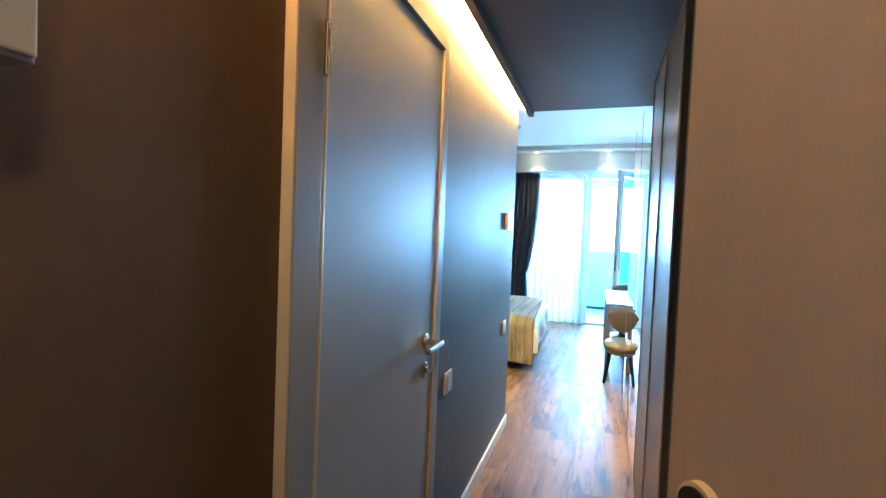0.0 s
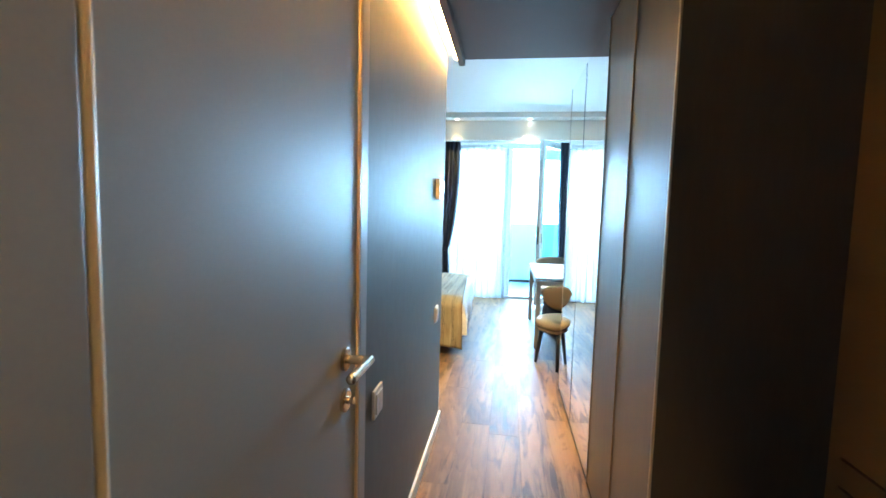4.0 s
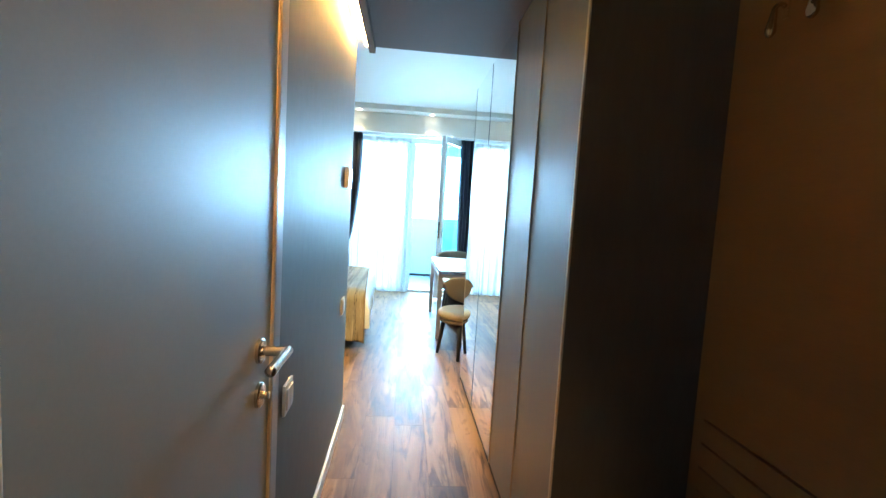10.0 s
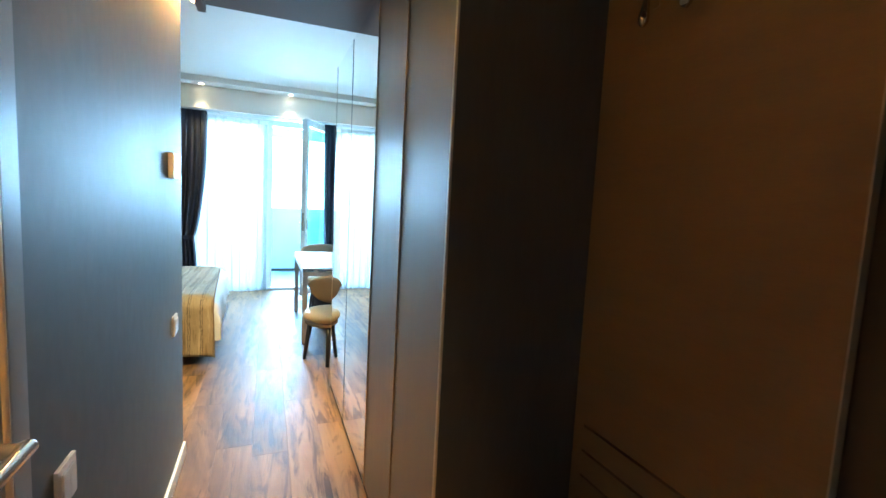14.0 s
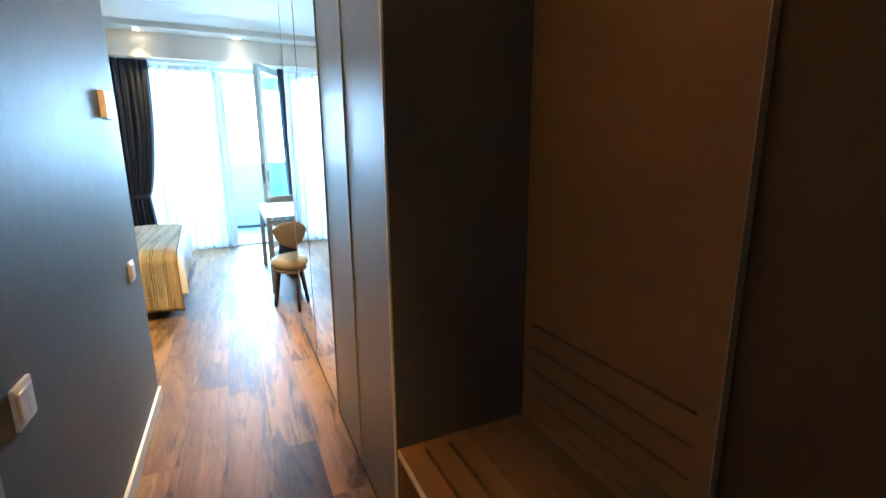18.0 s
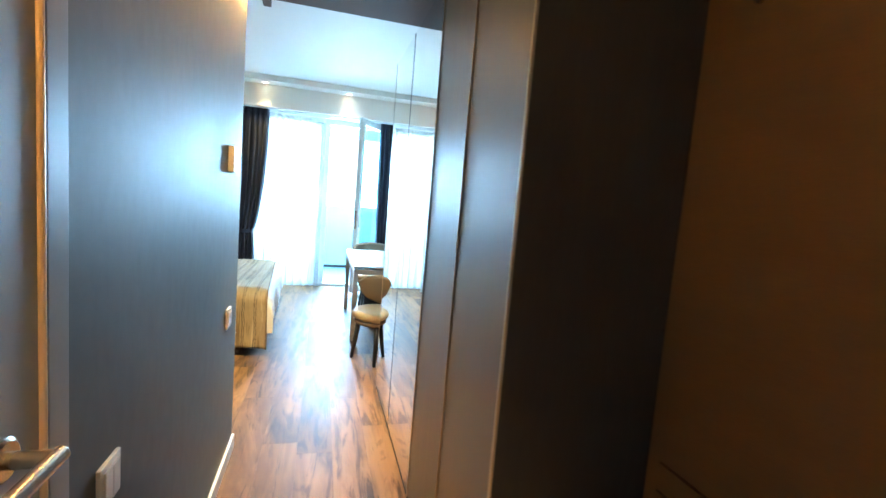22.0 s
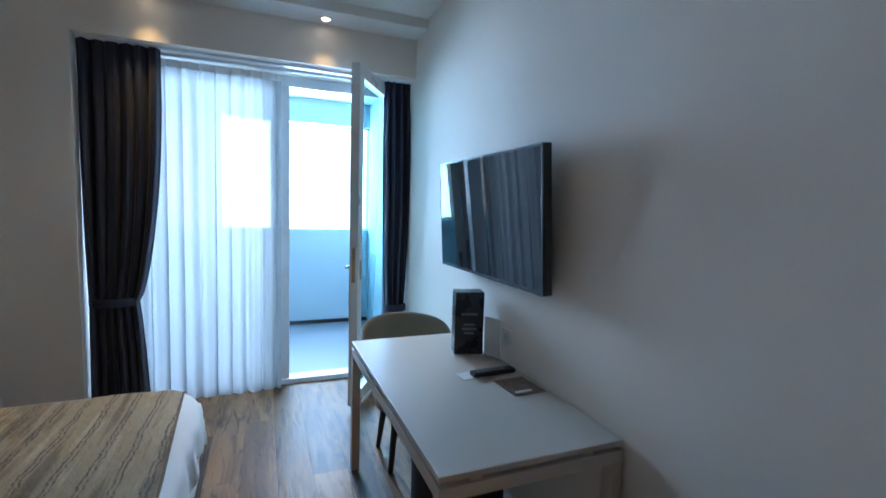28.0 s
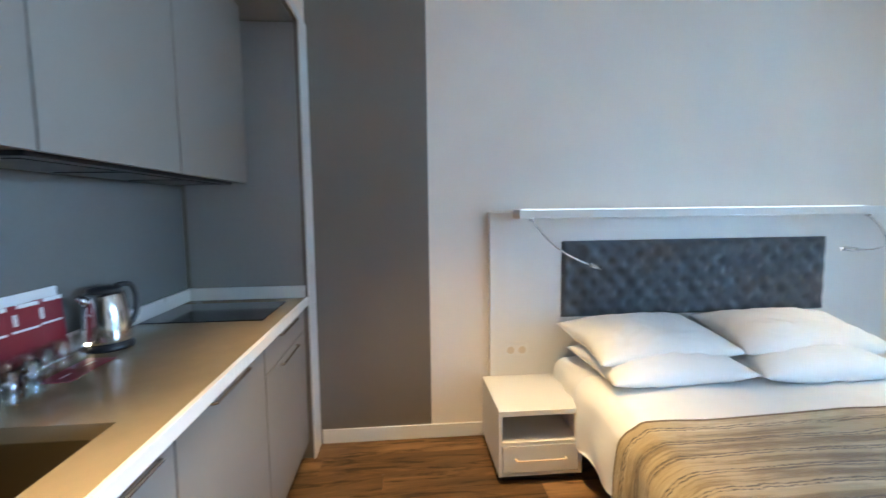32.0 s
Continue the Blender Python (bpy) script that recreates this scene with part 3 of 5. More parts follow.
for z in (0.22, 1.748):
    hinge = part("hinge", rod((0.033, 0.8125, z), (0.033, 0.8125, z + 0.112), 0.0034, 12), M_STEEL, d1, "brushed nickel hinge", True)
    part("hinge_pin", rod((0.033, 0.8225, z), (0.033, 0.8225, z + 0.112), 0.0034, 12), M_STEEL, hinge, smooth=True)
    part("hinge_plate", box(0.0245, 0.030, 0.807, 0.828, z - 0.003, z + 0.115, 0.001), M_BLACK, hinge)
HY, HZ = 1.486, 1.026
handle = part("door_handle", rod((0.026, HY, HZ), (0.086, HY, HZ), 0.0115, 20), M_STEEL, d1, "brushed nickel lever handle", True)
part("lever", rod((0.0865, HY + 0.010, HZ), (0.0865, HY - 0.128, HZ), 0.0115, 20), M_STEEL, handle, smooth=True)
rose = lathe([(0.0, 0.0), (0.029, 0.0), (0.029, 0.007), (0.025, 0.010), (0.0, 0.010)], 28, True)
bmesh.ops.transform(rose, matrix=pose(0.0245, HY, HZ, 0, 90, 0), verts=rose.verts)
part("rosette", rose, M_STEEL, handle, smooth=False)
key = lathe([(0.0, 0.0), (0.029, 0.0), (0.029, 0.007), (0.025, 0.010), (0.0, 0.010)], 28, True)
bmesh.ops.transform(key, matrix=pose(0.0245, HY, HZ - 0.103, 0, 90, 0), verts=key.verts)
lock = part("lock_rosette", key, M_STEEL, d1)
part("lock_knob", tube([(0.034, HY, HZ - 0.103), (0.050, HY, HZ - 0.103)], 0.009, 14), M_STEEL, lock, smooth=False)

# entrance door standing open beside the camera's way in
ex, ey = 0.676, 0.47
hx, hy = 1.17, -0.31
ang = math.degrees(math.atan2(ey - hy, ex - hx))
wide = math.hypot(ex - hx, ey - hy)
d2 = thing("door_2", pose(hx, hy, 0, 0, 0, ang), "greige entrance door standing open into the hall", "door")
d2["kind"] = "structure"
part("door_leaf", box(0, wide, -0.042, 0.0, 0.008, 2.09, 0.002), M_ENTRY, d2)
part("door_edge", box(wide, wide + 0.004, -0.040, -0.002, 0.010, 2.088, 0.001), M_SLATE, d2, "dark door edge")
part("latch_plate", box(wide + 0.004, wide + 0.006, -0.030, -0.012, 1.40, 1.46, 0.0005), M_CHROME, d2, "steel latch plate")
def arch(u0, u1, z0, z1, v0, v1, n=14):
    """An upright plate with a round top, standing off a door face from v0 to v1."""
    r, mid = (u1 - u0) / 2, (u0 + u1) / 2
    rim = [(u0, z0), (u1, z0)] + [(mid + r * math.cos(math.pi * i / n), z1 - r + r * math.sin(math.pi * i / n)) for i in range(n + 1)]
    bm = bmesh.new()
    a, c = [bm.verts.new((u, v0, z)) for u, z in rim], [bm.verts.new((u, v1, z)) for u, z in rim]
    bm.faces.new(a)
    bm.faces.new(c[::-1])
    for i in range(len(rim)):
        j = (i + 1) % len(rim)
        bm.faces.new((a[i], a[j], c[j], c[i]))
    return bm


lockp = part("lock_plate", arch(wide - 0.064, wide - 0.028, 0.90, 1.200, 0.0105, 0.013), M_BLACK, d2, "black lock plate with rounded nickel rim")
part("lock_rim", arch(wide - 0.068, wide - 0.024, 0.896, 1.204, 0.0005, 0.010), M_BRONZE, lockp, "rounded metal rim")
part("lever", tube([(wide - 0.046, 0.012, 1.0), (wide - 0.046, 0.058, 1.0), (wide - 0.18, 0.060, 1.0)], 0.009, 12), M_STEEL, lockp, smooth=True)

# ceiling light added on the unseen landing outside, to brighten the entrance
ll = thing("landing_light", pose(0.72, -1.05, 2.95), "added round frosted ceiling light on the unseen landing", "ceiling light")
part("rim", lathe([(0.15, 0.0), (0.17, 0.0), (0.17, -0.03), (0.15, -0.035)], 32, True), M_STEEL, ll)
part("shade", lathe([(0.149, -0.002), (0.149, -0.035), (0.10, -0.06), (0.0, -0.068)], 32), M_LANDING, ll, "glowing frosted shade")
structure("ceiling_landing", box(-0.14, 1.45, YE - 1.35, YE - 0.121, 2.951, 3.05, 0), M_CEIL, "white ceiling of the landing", "ceiling")

# small things on the hall wall
for name, y0, z0, what in (("light_switch", 1.802, 0.718, "white rocker light switch on the dark wall"), ("light_switch", 3.052, 0.728, "white double light switch on the dark wall")):
    sw = thing(name, pose(0, y0, z0), what, "switch", "hall switches")
    part("plate", box(0.0, 0.009, 0, 0.095, 0, 0.095, 0.002), M_PLASTIC, sw)
    part("rocker", box(0.009, 0.014, 0.014, 0.0470, 0.014, 0.081, 0.0015), M_PLASTIC, sw)
    part("rocker", box(0.009, 0.014, 0.0480, 0.081, 0.014, 0.081, 0.0015), M_PLASTIC, sw)
th = thing("thermostat", pose(0, 3.000, 1.462), "white wall thermostat with a small display", "thermostat")
part("case", box(0, 0.024, 0, 0.145, 0, 0.113, 0.004), M_PLASTIC, th)
part("display", box(0.024, 0.0255, 0.018, 0.127, 0.058, 0.098, 0.0005), M_LCD, th, "grey display")
for y in (0.030, 0.065, 0.100):
    part("button", box(0.024, 0.0265, y, y + 0.02, 0.018, 0.034, 0.001), M_PLASTIC, th)
ub = thing("utility_box", pose(0, -0.08, 1.565), "pale greige electrical cabinet high on the hall wall", "electrical box")
part("case", box(0, 0.075, 0, 0.345, 0.0, 0.62, 0.003), M_BOXPAINT, ub)
part("lid", box(0.075, 0.086, 0.004, 0.341, 0.004, 0.616, 0.003), M_BOXPAINT, ub)

# wardrobe with two plain and two mirror doors
wd = thing("wardrobe", pose(0, 0, 0), "tall greige wardrobe with two mirror doors", "wardrobe")
b = box(XW + 0.022, 1.395, 1.845, 4.030, 0.004, HALL - 0.003, 0)
part("body", b, M_DARK, wd)
part("side_panel", box(XW + 0.003, 1.359, 1.824, 1.844, 0.004, HALL - 0.003, 0.001), M_SIDE, wd, "slate side panel, shade in its darker colour")
part("side_panel", box(XW + 0.003, 1.395, 4.032, 4.050, 0.004, HALL - 0.003, 0.001), M_WARD, wd)
part("edge_strip", box(XW - 0.004, XW + 0.0025, 1.822, 1.834, 0.004, HALL - 0.003, 0.001), M_EDGE, wd, "pale edge strip")
# plinth painted in recess black, as the shade under the doors
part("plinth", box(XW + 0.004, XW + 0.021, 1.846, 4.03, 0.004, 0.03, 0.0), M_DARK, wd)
for y0, y1 in ((1.836, 2.280), (2.290, 2.738)):
    dr = part("door", box(XW, XW + 0.020, y0, y1, 0.032, HALL - 0.010, 0.0015), M_WARD, wd)
    part("edge_profile", box(XW - 0.005, XW + 0.010, y1 + 0.0005, y1 + 0.0065, 0.032, HALL - 0.010, 0.001), M_PROFILE, dr, "thin tan profile")
for y0, y1 in ((2.748, 3.401), (3.413, 4.030)):
    dr = part("mirror_door", box(XW + 0.0045, XW + 0.020, y0, y1, 0.032, HALL - 0.010, 0.0), M_DARK, wd)
    part("mirror", box(XW, XW + 0.004, y0, y1, 0.032, HALL - 0.010, 0.0), M_MIRROR, dr, "clear mirror")
part("mirror_joint", box(XW - 0.001, XW + 0.003, 3.4015, 3.4125, 0.032, HALL - 0.010, 0), M_BLACK, wd, "dark joint between the mirror doors")
part("edge_profile", box(XW - 0.001, XW + 0.020, 4.0305, 4.052, 0.004, HALL - 0.003, 0.002), M_PROFILE, wd, "tan edge profile")

# coat rack panel with hooks, and bench
cr = thing("coat_rack", pose(1.330, 1.144, 0.0), "tan wall panel with grooves and four coat hooks", "coat rack")
b = bmesh.new()
W, T = 0.678, 0.022
zs = [0.0, 0.438, 0.510, 0.588, 0.668, 0.748, 2.332]
for i, (z0, z1) in enumerate(zip(zs, zs[1:])):
    bx(b, 0, T, 0.0, W, z0 + (0.004 if i else 0), z1 - (0.004 if i < 5 else 0), 0.0)
for z in zs[1:-1]:
    bx(b, 0.0, T, 0.0, 0.045, z - 0.004, z + 0.004)
    bx(b, 0.0, T, W - 0.045, W, z - 0.004, z + 0.004)
part("panel", b, M_BENCH, cr)
# black backing paints the shade inside the grooves
part("backing", box(T + 0.0005, 0.0295, 0.012, W, 0.0, 2.32, 0), M_DARK, cr)
part("edge_strip", box(-0.001, T, -0.004, -0.0005, 0.0, 2.332, 0.001), M_PROFILE, cr, "tan edge band")
for k in range(4):
    y = 0.114 + 0.1265 * k
    hk = part("coat_hook", box(-0.005, 0.0, y - 0.010, y + 0.010, 1.935, 1.985, 0.002), M_BENCH, cr, "tan plate of a coat hook")
    part("neck", tube(arc((-0.005, y, 1.965), (-0.024, y, 1.980), (-0.036, y, 1.955), 8), 0.0060, 10, 0.95), M_STEEL, hk, smooth=True)
    drop = lathe([(0.0, 0.0), (0.007, 0.003), (0.0125, 0.012), (0.0135, 0.022), (0.0105, 0.044), (0.0075, 0.070), (0.0065, 0.080), (0.0, 0.082)], 18, True)
    bmesh.ops.transform(drop, matrix=pose(-0.043, y, 1.880, 0, 6, 0), verts=drop.verts)
    part("knob", drop, M_STEEL, hk, "drop-shaped nickel knob", True)
be = thing("bench", pose(0.868, 1.144, -0.052), "tan slatted entrance bench with an open shoe shelf", "bench")
b = bmesh.new()
xs = [0.0, 0.078, 0.158, 0.238, 0.318, 0.394, 0.460]
for i, (x0, x1) in enumerate(zip(xs, xs[1:])):
    bx(b, x0 + (0.006 if i else 0), x1 - (0.006 if i < 5 else 0), 0.0, 0.678, 0.420, 0.450, 0.0015, 1)
for x in xs[1:-1]:
    bx(b, x - 0.006, x + 0.006, 0.0, 0.035, 0.420, 0.450)
    bx(b, x - 0.006, x + 0.006, 0.640, 0.678, 0.420, 0.450)
part("seat_top", b, M_BENCH_DIM, be)
# black sheet paints the shade below the seat slots
part("under_panel", box(0.02, 0.458, 0.010, 0.657, 0.408, 0.4195, 0), M_DARK, be)
part("side_panel", box(0.002, 0.458, 0.658, 0.678, 0.054, 0.4195, 0.001), M_BENCH, be)
# added black panel stands for the shaded open end of the bench
part("side_panel", box(0.030, 0.458, 0.012, 0.030, 0.054, 0.4075, 0.001), M_DARK, be, "inset end panel painted black as the open shade below the seat")
part("lower_shelf", box(0.004, 0.458, 0.0305, 0.6575, 0.085, 0.105, 0.001), M_BENCH_DIM, be)
part("back_panel", box(0.448, 0.458, 0.0305, 0.6575, 0.1055, 0.4075, 0), M_BENCH, be)
part("plinth", box(0.004, 0.02, 0.0305, 0.6575, 0.054, 0.0845, 0), M_BENCH, be)
part("edge_strip", box(-0.003, -0.0003, 0.0, 0.678, 0.421, 0.449, 0.0008), M_EDGE, be, "pale edge band")

# ceiling spotlights of the soffit, and warm downlights over the kitchenette side
spot_thing = thing("ceiling_spotlight", pose(-1.50, 7.36, SOFFIT), "small round recessed spotlight, lit warm", "spotlight", "ceiling spotlights")
ring = lathe([(0.030, 0.0), (0.043, 0.0), (0.043, -0.006), (0.036, -0.008), (0.030, -0.004)], 28, True)
part("rim", ring, M_PLASTIC, spot_thing, smooth=True)
part("lens", lathe([(0.0295, -0.0045), (0.0295, -0.001)], 24), M_BULB, spot_thing, "glowing warm lens")
SPOTS = [(-1.50, 7.36, SOFFIT), (-0.396, 7.36, SOFFIT), (0.69, 7.36, SOFFIT), (-1.20, 4.20, CEIL), (0.10, 3.78, CEIL)]
for p in SPOTS[1:]:
    copy_thing(spot_thing, pose(*p))
for (x, y, z), watts in zip(SPOTS[:3], (9, 26, 26)):
    lamp("spot_beam", "SPOT", look((x, y, z - 0.012), (x, y - 0.15, 0)), watts, SPOT, spot_size=radians(72), spot_blend=0.9, soft=0.025)
    lamp("spot_beam", "SPOT", look((x, y, z - 0.013), (x, y - 1.05, 0.5)), 75, SPOT, spot_size=radians(44), spot_blend=1.0, soft=0.025)
for (x, y, z), watts, cone in zip(SPOTS[3:], (180, 270), (70, 62)):
    lamp("spot_beam", "SPOT", look((x, y, z - 0.012), (x, y, 0)), watts, SPOT, spot_size=radians(cone), spot_blend=0.9, soft=0.03)
copy_thing(spot_thing, pose(0.60, -0.12, HALL))
lamp("spot_beam", "SPOT", look((0.60, -0.12, HALL - 0.012), (0.60, -0.12, 0)), 18, ENTRY, spot_size=radians(140), spot_blend=0.6, soft=0.12)
sm = thing("smoke_detector", pose(-0.472, 5.925, CEIL), "round white smoke detector on the ceiling", "smoke detector")
part("base", lathe([(0.0, 0.0), (0.052, 0.0), (0.052, -0.012), (0.0, -0.012)], 28, True), M_PLASTIC, sm)
part("cap", lathe([(0.0, -0.0125), (0.044, -0.0125), (0.040, -0.034), (0.026, -0.042), (0.0, -0.042)], 28, True), M_PLASTIC, sm, smooth=True)

# ---- balcony window ----
win = thing("window_1", pose(0, 0, 0), "white balcony window with one fixed pane", "window")
win["kind"] = "structure"
F0, F1 = YG, YG + 0.075
b = box(-0.808, XR - 0.002, F0, F1, 2.415, 2.498, 0.004)
bx(b, -0.808, -0.735, F0, F1, 0.04, 2.414, 0.004)
bx(b, 0.405, 0.475, F0, F1, 0.04, 2.414, 0.004)
bx(b, 1.31, XR - 0.002, F0, F1, 0.04, 2.414, 0.004)
bx(b, -0.734, 0.404, F0, F1, 0.04, 0.12, 0.004)
part("window_frame", b, M_PVC, win)
part("threshold", box(-0.808, XR - 0.002, F0 - 0.03, F1 + 0.03, -0.006, 0.0395, 0.004), M_PVC, win, "pale door threshold")
b = box(-0.728, -0.66, F0 + 0.01, F1 - 0.01, 0.122, 2.412, 0.004)
bx(b, 0.335, 0.402, F0 + 0.01, F1 - 0.01, 0.122, 2.412, 0.004)
bx(b, -0.6595, 0.3345, F0 + 0.01, F1 - 0.01, 2.345, 2.412, 0.004)
bx(b, -0.6595, 0.3345, F0 + 0.01, F1 - 0.01, 0.122, 0.19, 0.004)
sash = part("sash", b, M_PVC, win)
pane = part("pane", box(-0.655, 0.33, F0 + 0.03, F0 + 0.036, 0.195, 2.34, 0), M_PANE, sash)
pane.visible_shadow = False
bdx, bdy = 0.862 - 1.30, 7.140 - 7.855
bang = math.degrees(math.atan2(bdy, bdx))
bw = math.hypot(bdx, bdy)
bd = thing("balcony_door", pose(1.30, 7.855, 0, 0, 0, bang), "white glazed balcony door standing open into the room", "door")
b = box(0, 0.082, -0.03, 0.035, 0.05, 2.460, 0.005)
bx(b, bw - 0.082, bw, -0.03, 0.035, 0.05, 2.460, 0.005)
bx(b, 0.0825, bw - 0.0825, -0.03, 0.035, 2.372, 2.460, 0.005)
bx(b, 0.0825, bw - 0.0825, -0.03, 0.035, 0.05, 0.145, 0.005)
part("door_frame", b, M_PVC, bd)
pn = part("pane", box(0.085, bw - 0.085, 0.0, 0.006, 0.148, 2.369, 0), M_TINT, bd, "bluish glass pane")
pn.visible_shadow = False
hp = part("handle", box(bw - 0.062, bw - 0.032, -0.040, -0.0305, 0.97, 1.11, 0.003), M_STEEL, bd, "metal door handle")
part("lever", tube([(bw - 0.047, -0.038, 1.05), (bw - 0.047, -0.075, 1.05), (bw - 0.16, -0.078, 1.05)], 0.008, 10), M_STEEL, hp, smooth=True)
part("handle", box(bw - 0.062, bw - 0.032, 0.0355, 0.045, 0.97, 1.11, 0.003), M_STEEL, bd)
part("latch", box(bw, bw + 0.005, -0.01, 0.015, 0.95, 1.20, 0.001), M_STEEL, bd)
part("keeper", box(bw - 0.008, bw + 0.012, 0.036, 0.05, 1.50, 1.545, 0.003), M_PVC, bd)


def curtain(name, x0, x1, y, top, bottom, tie, folds, material, label, seed, depth=0.05):
    """A hanging pleated cloth; tie: (height, left, right, and the width at the bottom) where it is gathered."""
    rnd = random.Random(seed)
    ph = [rnd.uniform(0, 6.28) for _ in range(3)]

    def place(u, v):
        z = top + (bottom - top) * v
        l, r = x0, x1
        if tie:
            tz, tl, tr, bl, br = tie
            if z > tz:
                k = min(1.0, (z - tz) / (top - tz))
                s = k ** 0.55 if k < 1 else 1
                l, r = tl + (x0 - tl) * s, tr + (x1 - tr) * s
                k2 = math.sin(math.pi * min(1, k)) * 0.03
                l, r = l - k2 * 0.2, r + k2 * 0.9
            else:
                k = (tz - z) / (tz - bottom)
                s = k ** 0.7
                l, r = tl + (bl - tl) * s, tr + (br - tr) * s
        amp = depth * (1 if not tie else (0.55 + 0.45 * (r - l) / (x1 - x0)))
        a = 2 * math.pi * folds * u
        wob = math.sin(a + ph[0]) + 0.35 * math.sin(2.3 * a + ph[1] + 1.3 * v) + 0.2 * math.sin(0.6 * a + ph[2] + 2.0 * v)
        dx = 0.18 * (r - l) / folds * math.sin(a * 1.0 + ph[1] + 0.8 * v) * math.sin(math.pi * u)
        amp *= 0.55 + 0.45 * min(1, v * 6)
        return (l + (r - l) * u + dx, y + amp * wob * 0.6, z)

    th_ = thing(name, pose(0, 0, 0), label, "curtain")
    cloth = part("cloth", grid(int(folds * 14), 44, place), material, th_, smooth=True)
    part("heading_tape", grid(int(folds * 14), 3, lambda u, v: Vector(place(u, 0.022 * v)) + Vector((0, -0.005, 0.006))), material if tie else M_LINEN, th_, "pleated heading tape", True)
    return th_, cloth


c1, cl = curtain("curtain", -0.808, -0.350, 7.545, 2.475, 0.02, (0.80, -0.790, -0.510, -0.800, -0.455), 6, M_CURTAIN, "charcoal blackout curtain tied back at the window", 3)
part("tie_band", lathe([(0.112, 0.0), (0.118, 0.01), (0.118, 0.05), (0.112, 0.06)], 28, True), M_CURTAIN, c1).matrix_local = pose(-0.65, 7.555, 0.77) @ Matrix.Diagonal((1.20, 0.50, 1, 1))
part("hook", tube(arc((-0.775, 7.56, 0.80), (-0.80, 7.58, 0.84), (-0.808, 7.60, 0.82), 6), 0.006, 8), M_STEEL, c1)
c2, cl = curtain("curtain", 1.175, 1.390, 7.575, 2.475, 0.02, (0.66, 1.215, 1.37, 1.17, 1.375), 4, M_CURTAIN, "charcoal blackout curtain drawn aside beside the balcony door", 8, 0.045)
part("tie_band", lathe([(0.08, 0.0), (0.086, 0.01), (0.086, 0.05), (0.08, 0.06)], 24, True), M_CURTAIN, c2).matrix_local = pose(1.295, 7.575, 0.63) @ Matrix.Diagonal((1.05, 0.6, 1, 1))
curtain("sheer_curtain", -0.74, 0.405, 7.695, 2.455, 0.025, None, 11, M_SHEER, "white sheer voile curtain in front of the glass", 5, 0.038)
rail = thing("curtain_rail", pose(0, 0, 0), "white double curtain track under the lintel", "curtain rail")
part("track", box(-0.806, XR - 0.003, 7.545, 7.58, 2.480, 2.4995, 0.002), M_PVC, rail)
part("track", box(-0.806, XR - 0.003, 7.68, 7.71, 2.480, 2.4995, 0.002), M_PVC, rail)

# ---- bed side ----
BX0, BX1, BY0, BY1, BTOP = -2.165, -0.018, 4.87, 6.53, 0.525
bed = thing("bed", pose(0, 0, 0), "wide double bed on a low white base", "bed")
part("base", box(BX0, -0.03, BY0 + 0.06, BY1 - 0.06, 0.095, 0.29, 0.012), M_PLASTIC, bed, "white bed base")
# plinth painted black as the shade under the bed
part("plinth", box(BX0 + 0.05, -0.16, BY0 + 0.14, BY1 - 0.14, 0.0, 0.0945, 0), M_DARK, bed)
part("mattress", box(BX0, -0.01, BY0 + 0.03, BY1 - 0.03, 0.291, 0.485, 0.04), M_LINEN, bed)


def wrap(s, length, r):
    """How far across and how far down a cloth lies after s metres that bends over an edge at length."""
    if s <= length - r:
        return s, 0.0
    q = (s - (length - r)) / r
    if q <= math.pi / 2:
        return length - r + r * math.sin(q), r * (1 - math.cos(q))
    return length, r + (q - math.pi / 2) * r


def lie(x, v, lift, near_low, far_low, foot=False, seed=0.0):
    """A place on cloth across the bed: v from the near hem over the top to the far hem; x is metres from the head."""
    half = (BY1 - BY0) / 2
    r = 0.07
    s0, s1 = half - r + r * math.pi / 2 + (BTOP - r - near_low), half - r + r * math.pi / 2 + (BTOP - r - far_low)
    s = -s0 + (s0 + s1) * v
    across, down = wrap(abs(s), half, r)
    sx, dx = wrap(x - BX0, BX1 - BX0, 0.075) if foot else (x - BX0, 0.0)
    z = BTOP - down - dx
    y = (BY0 + BY1) / 2 + math.copysign(across, s)
    p = Vector((BX0 + sx, y, z))
    if s < 0:
        p.y -= 0.075 * min(1.0, max(0.0, (x + 1.35) / 1.1)) * (across / half) ** 5
    p.x += 0.032 * ((BY0 + BY1) / 2 - p.y) / half * max(0.0, x - BX0) / 2.16
    n1 = noise.noise(Vector((p.x * 2.3 + seed, p.y * 2.1, p.z * 3)))
    n2 = noise.noise(Vector((p.x * 7 + seed, p.y * 5, p.z * 6)))
    hang = min(1.0, (down + dx) / 0.2)
    fold = math.sin(p.x * 23 + 3 * n1 + seed) * 0.012 * hang * (1 if down > dx else 0) + math.sin(p.y * 21 + 4 * n1) * 0.014 * hang * (1 if dx > down else 0)
    off = lift + 0.011 * n1 + 0.005 * n2
    if down > 0.02:
        p.y += math.copysign(off + fold + 0.018 * hang, s) * min(1, down / r)
    if dx > 0.02:
        p.x += (off + fold + 0.018 * hang) * min(1, dx / 0.075)
    p.z = max(p.z, 0.035 if not foot else 0.205 + 0.03 * n1) + off * (1 - hang * 0.7)
    return p


dv = thing("duvet", pose(0, 0, 0), "white cotton duvet hanging over the foot of the bed", "duvet")
DLEN = BX1 - BX0 + 0.22
solid(part("cloth", grid(90, 84, lambda u, v: lie(BX0 + 0.38 + (DLEN - 0.38) * u, v, 0.012, 0.15, 0.22, True, 2.0)), M_LINEN, dv, smooth=True), 0.012)
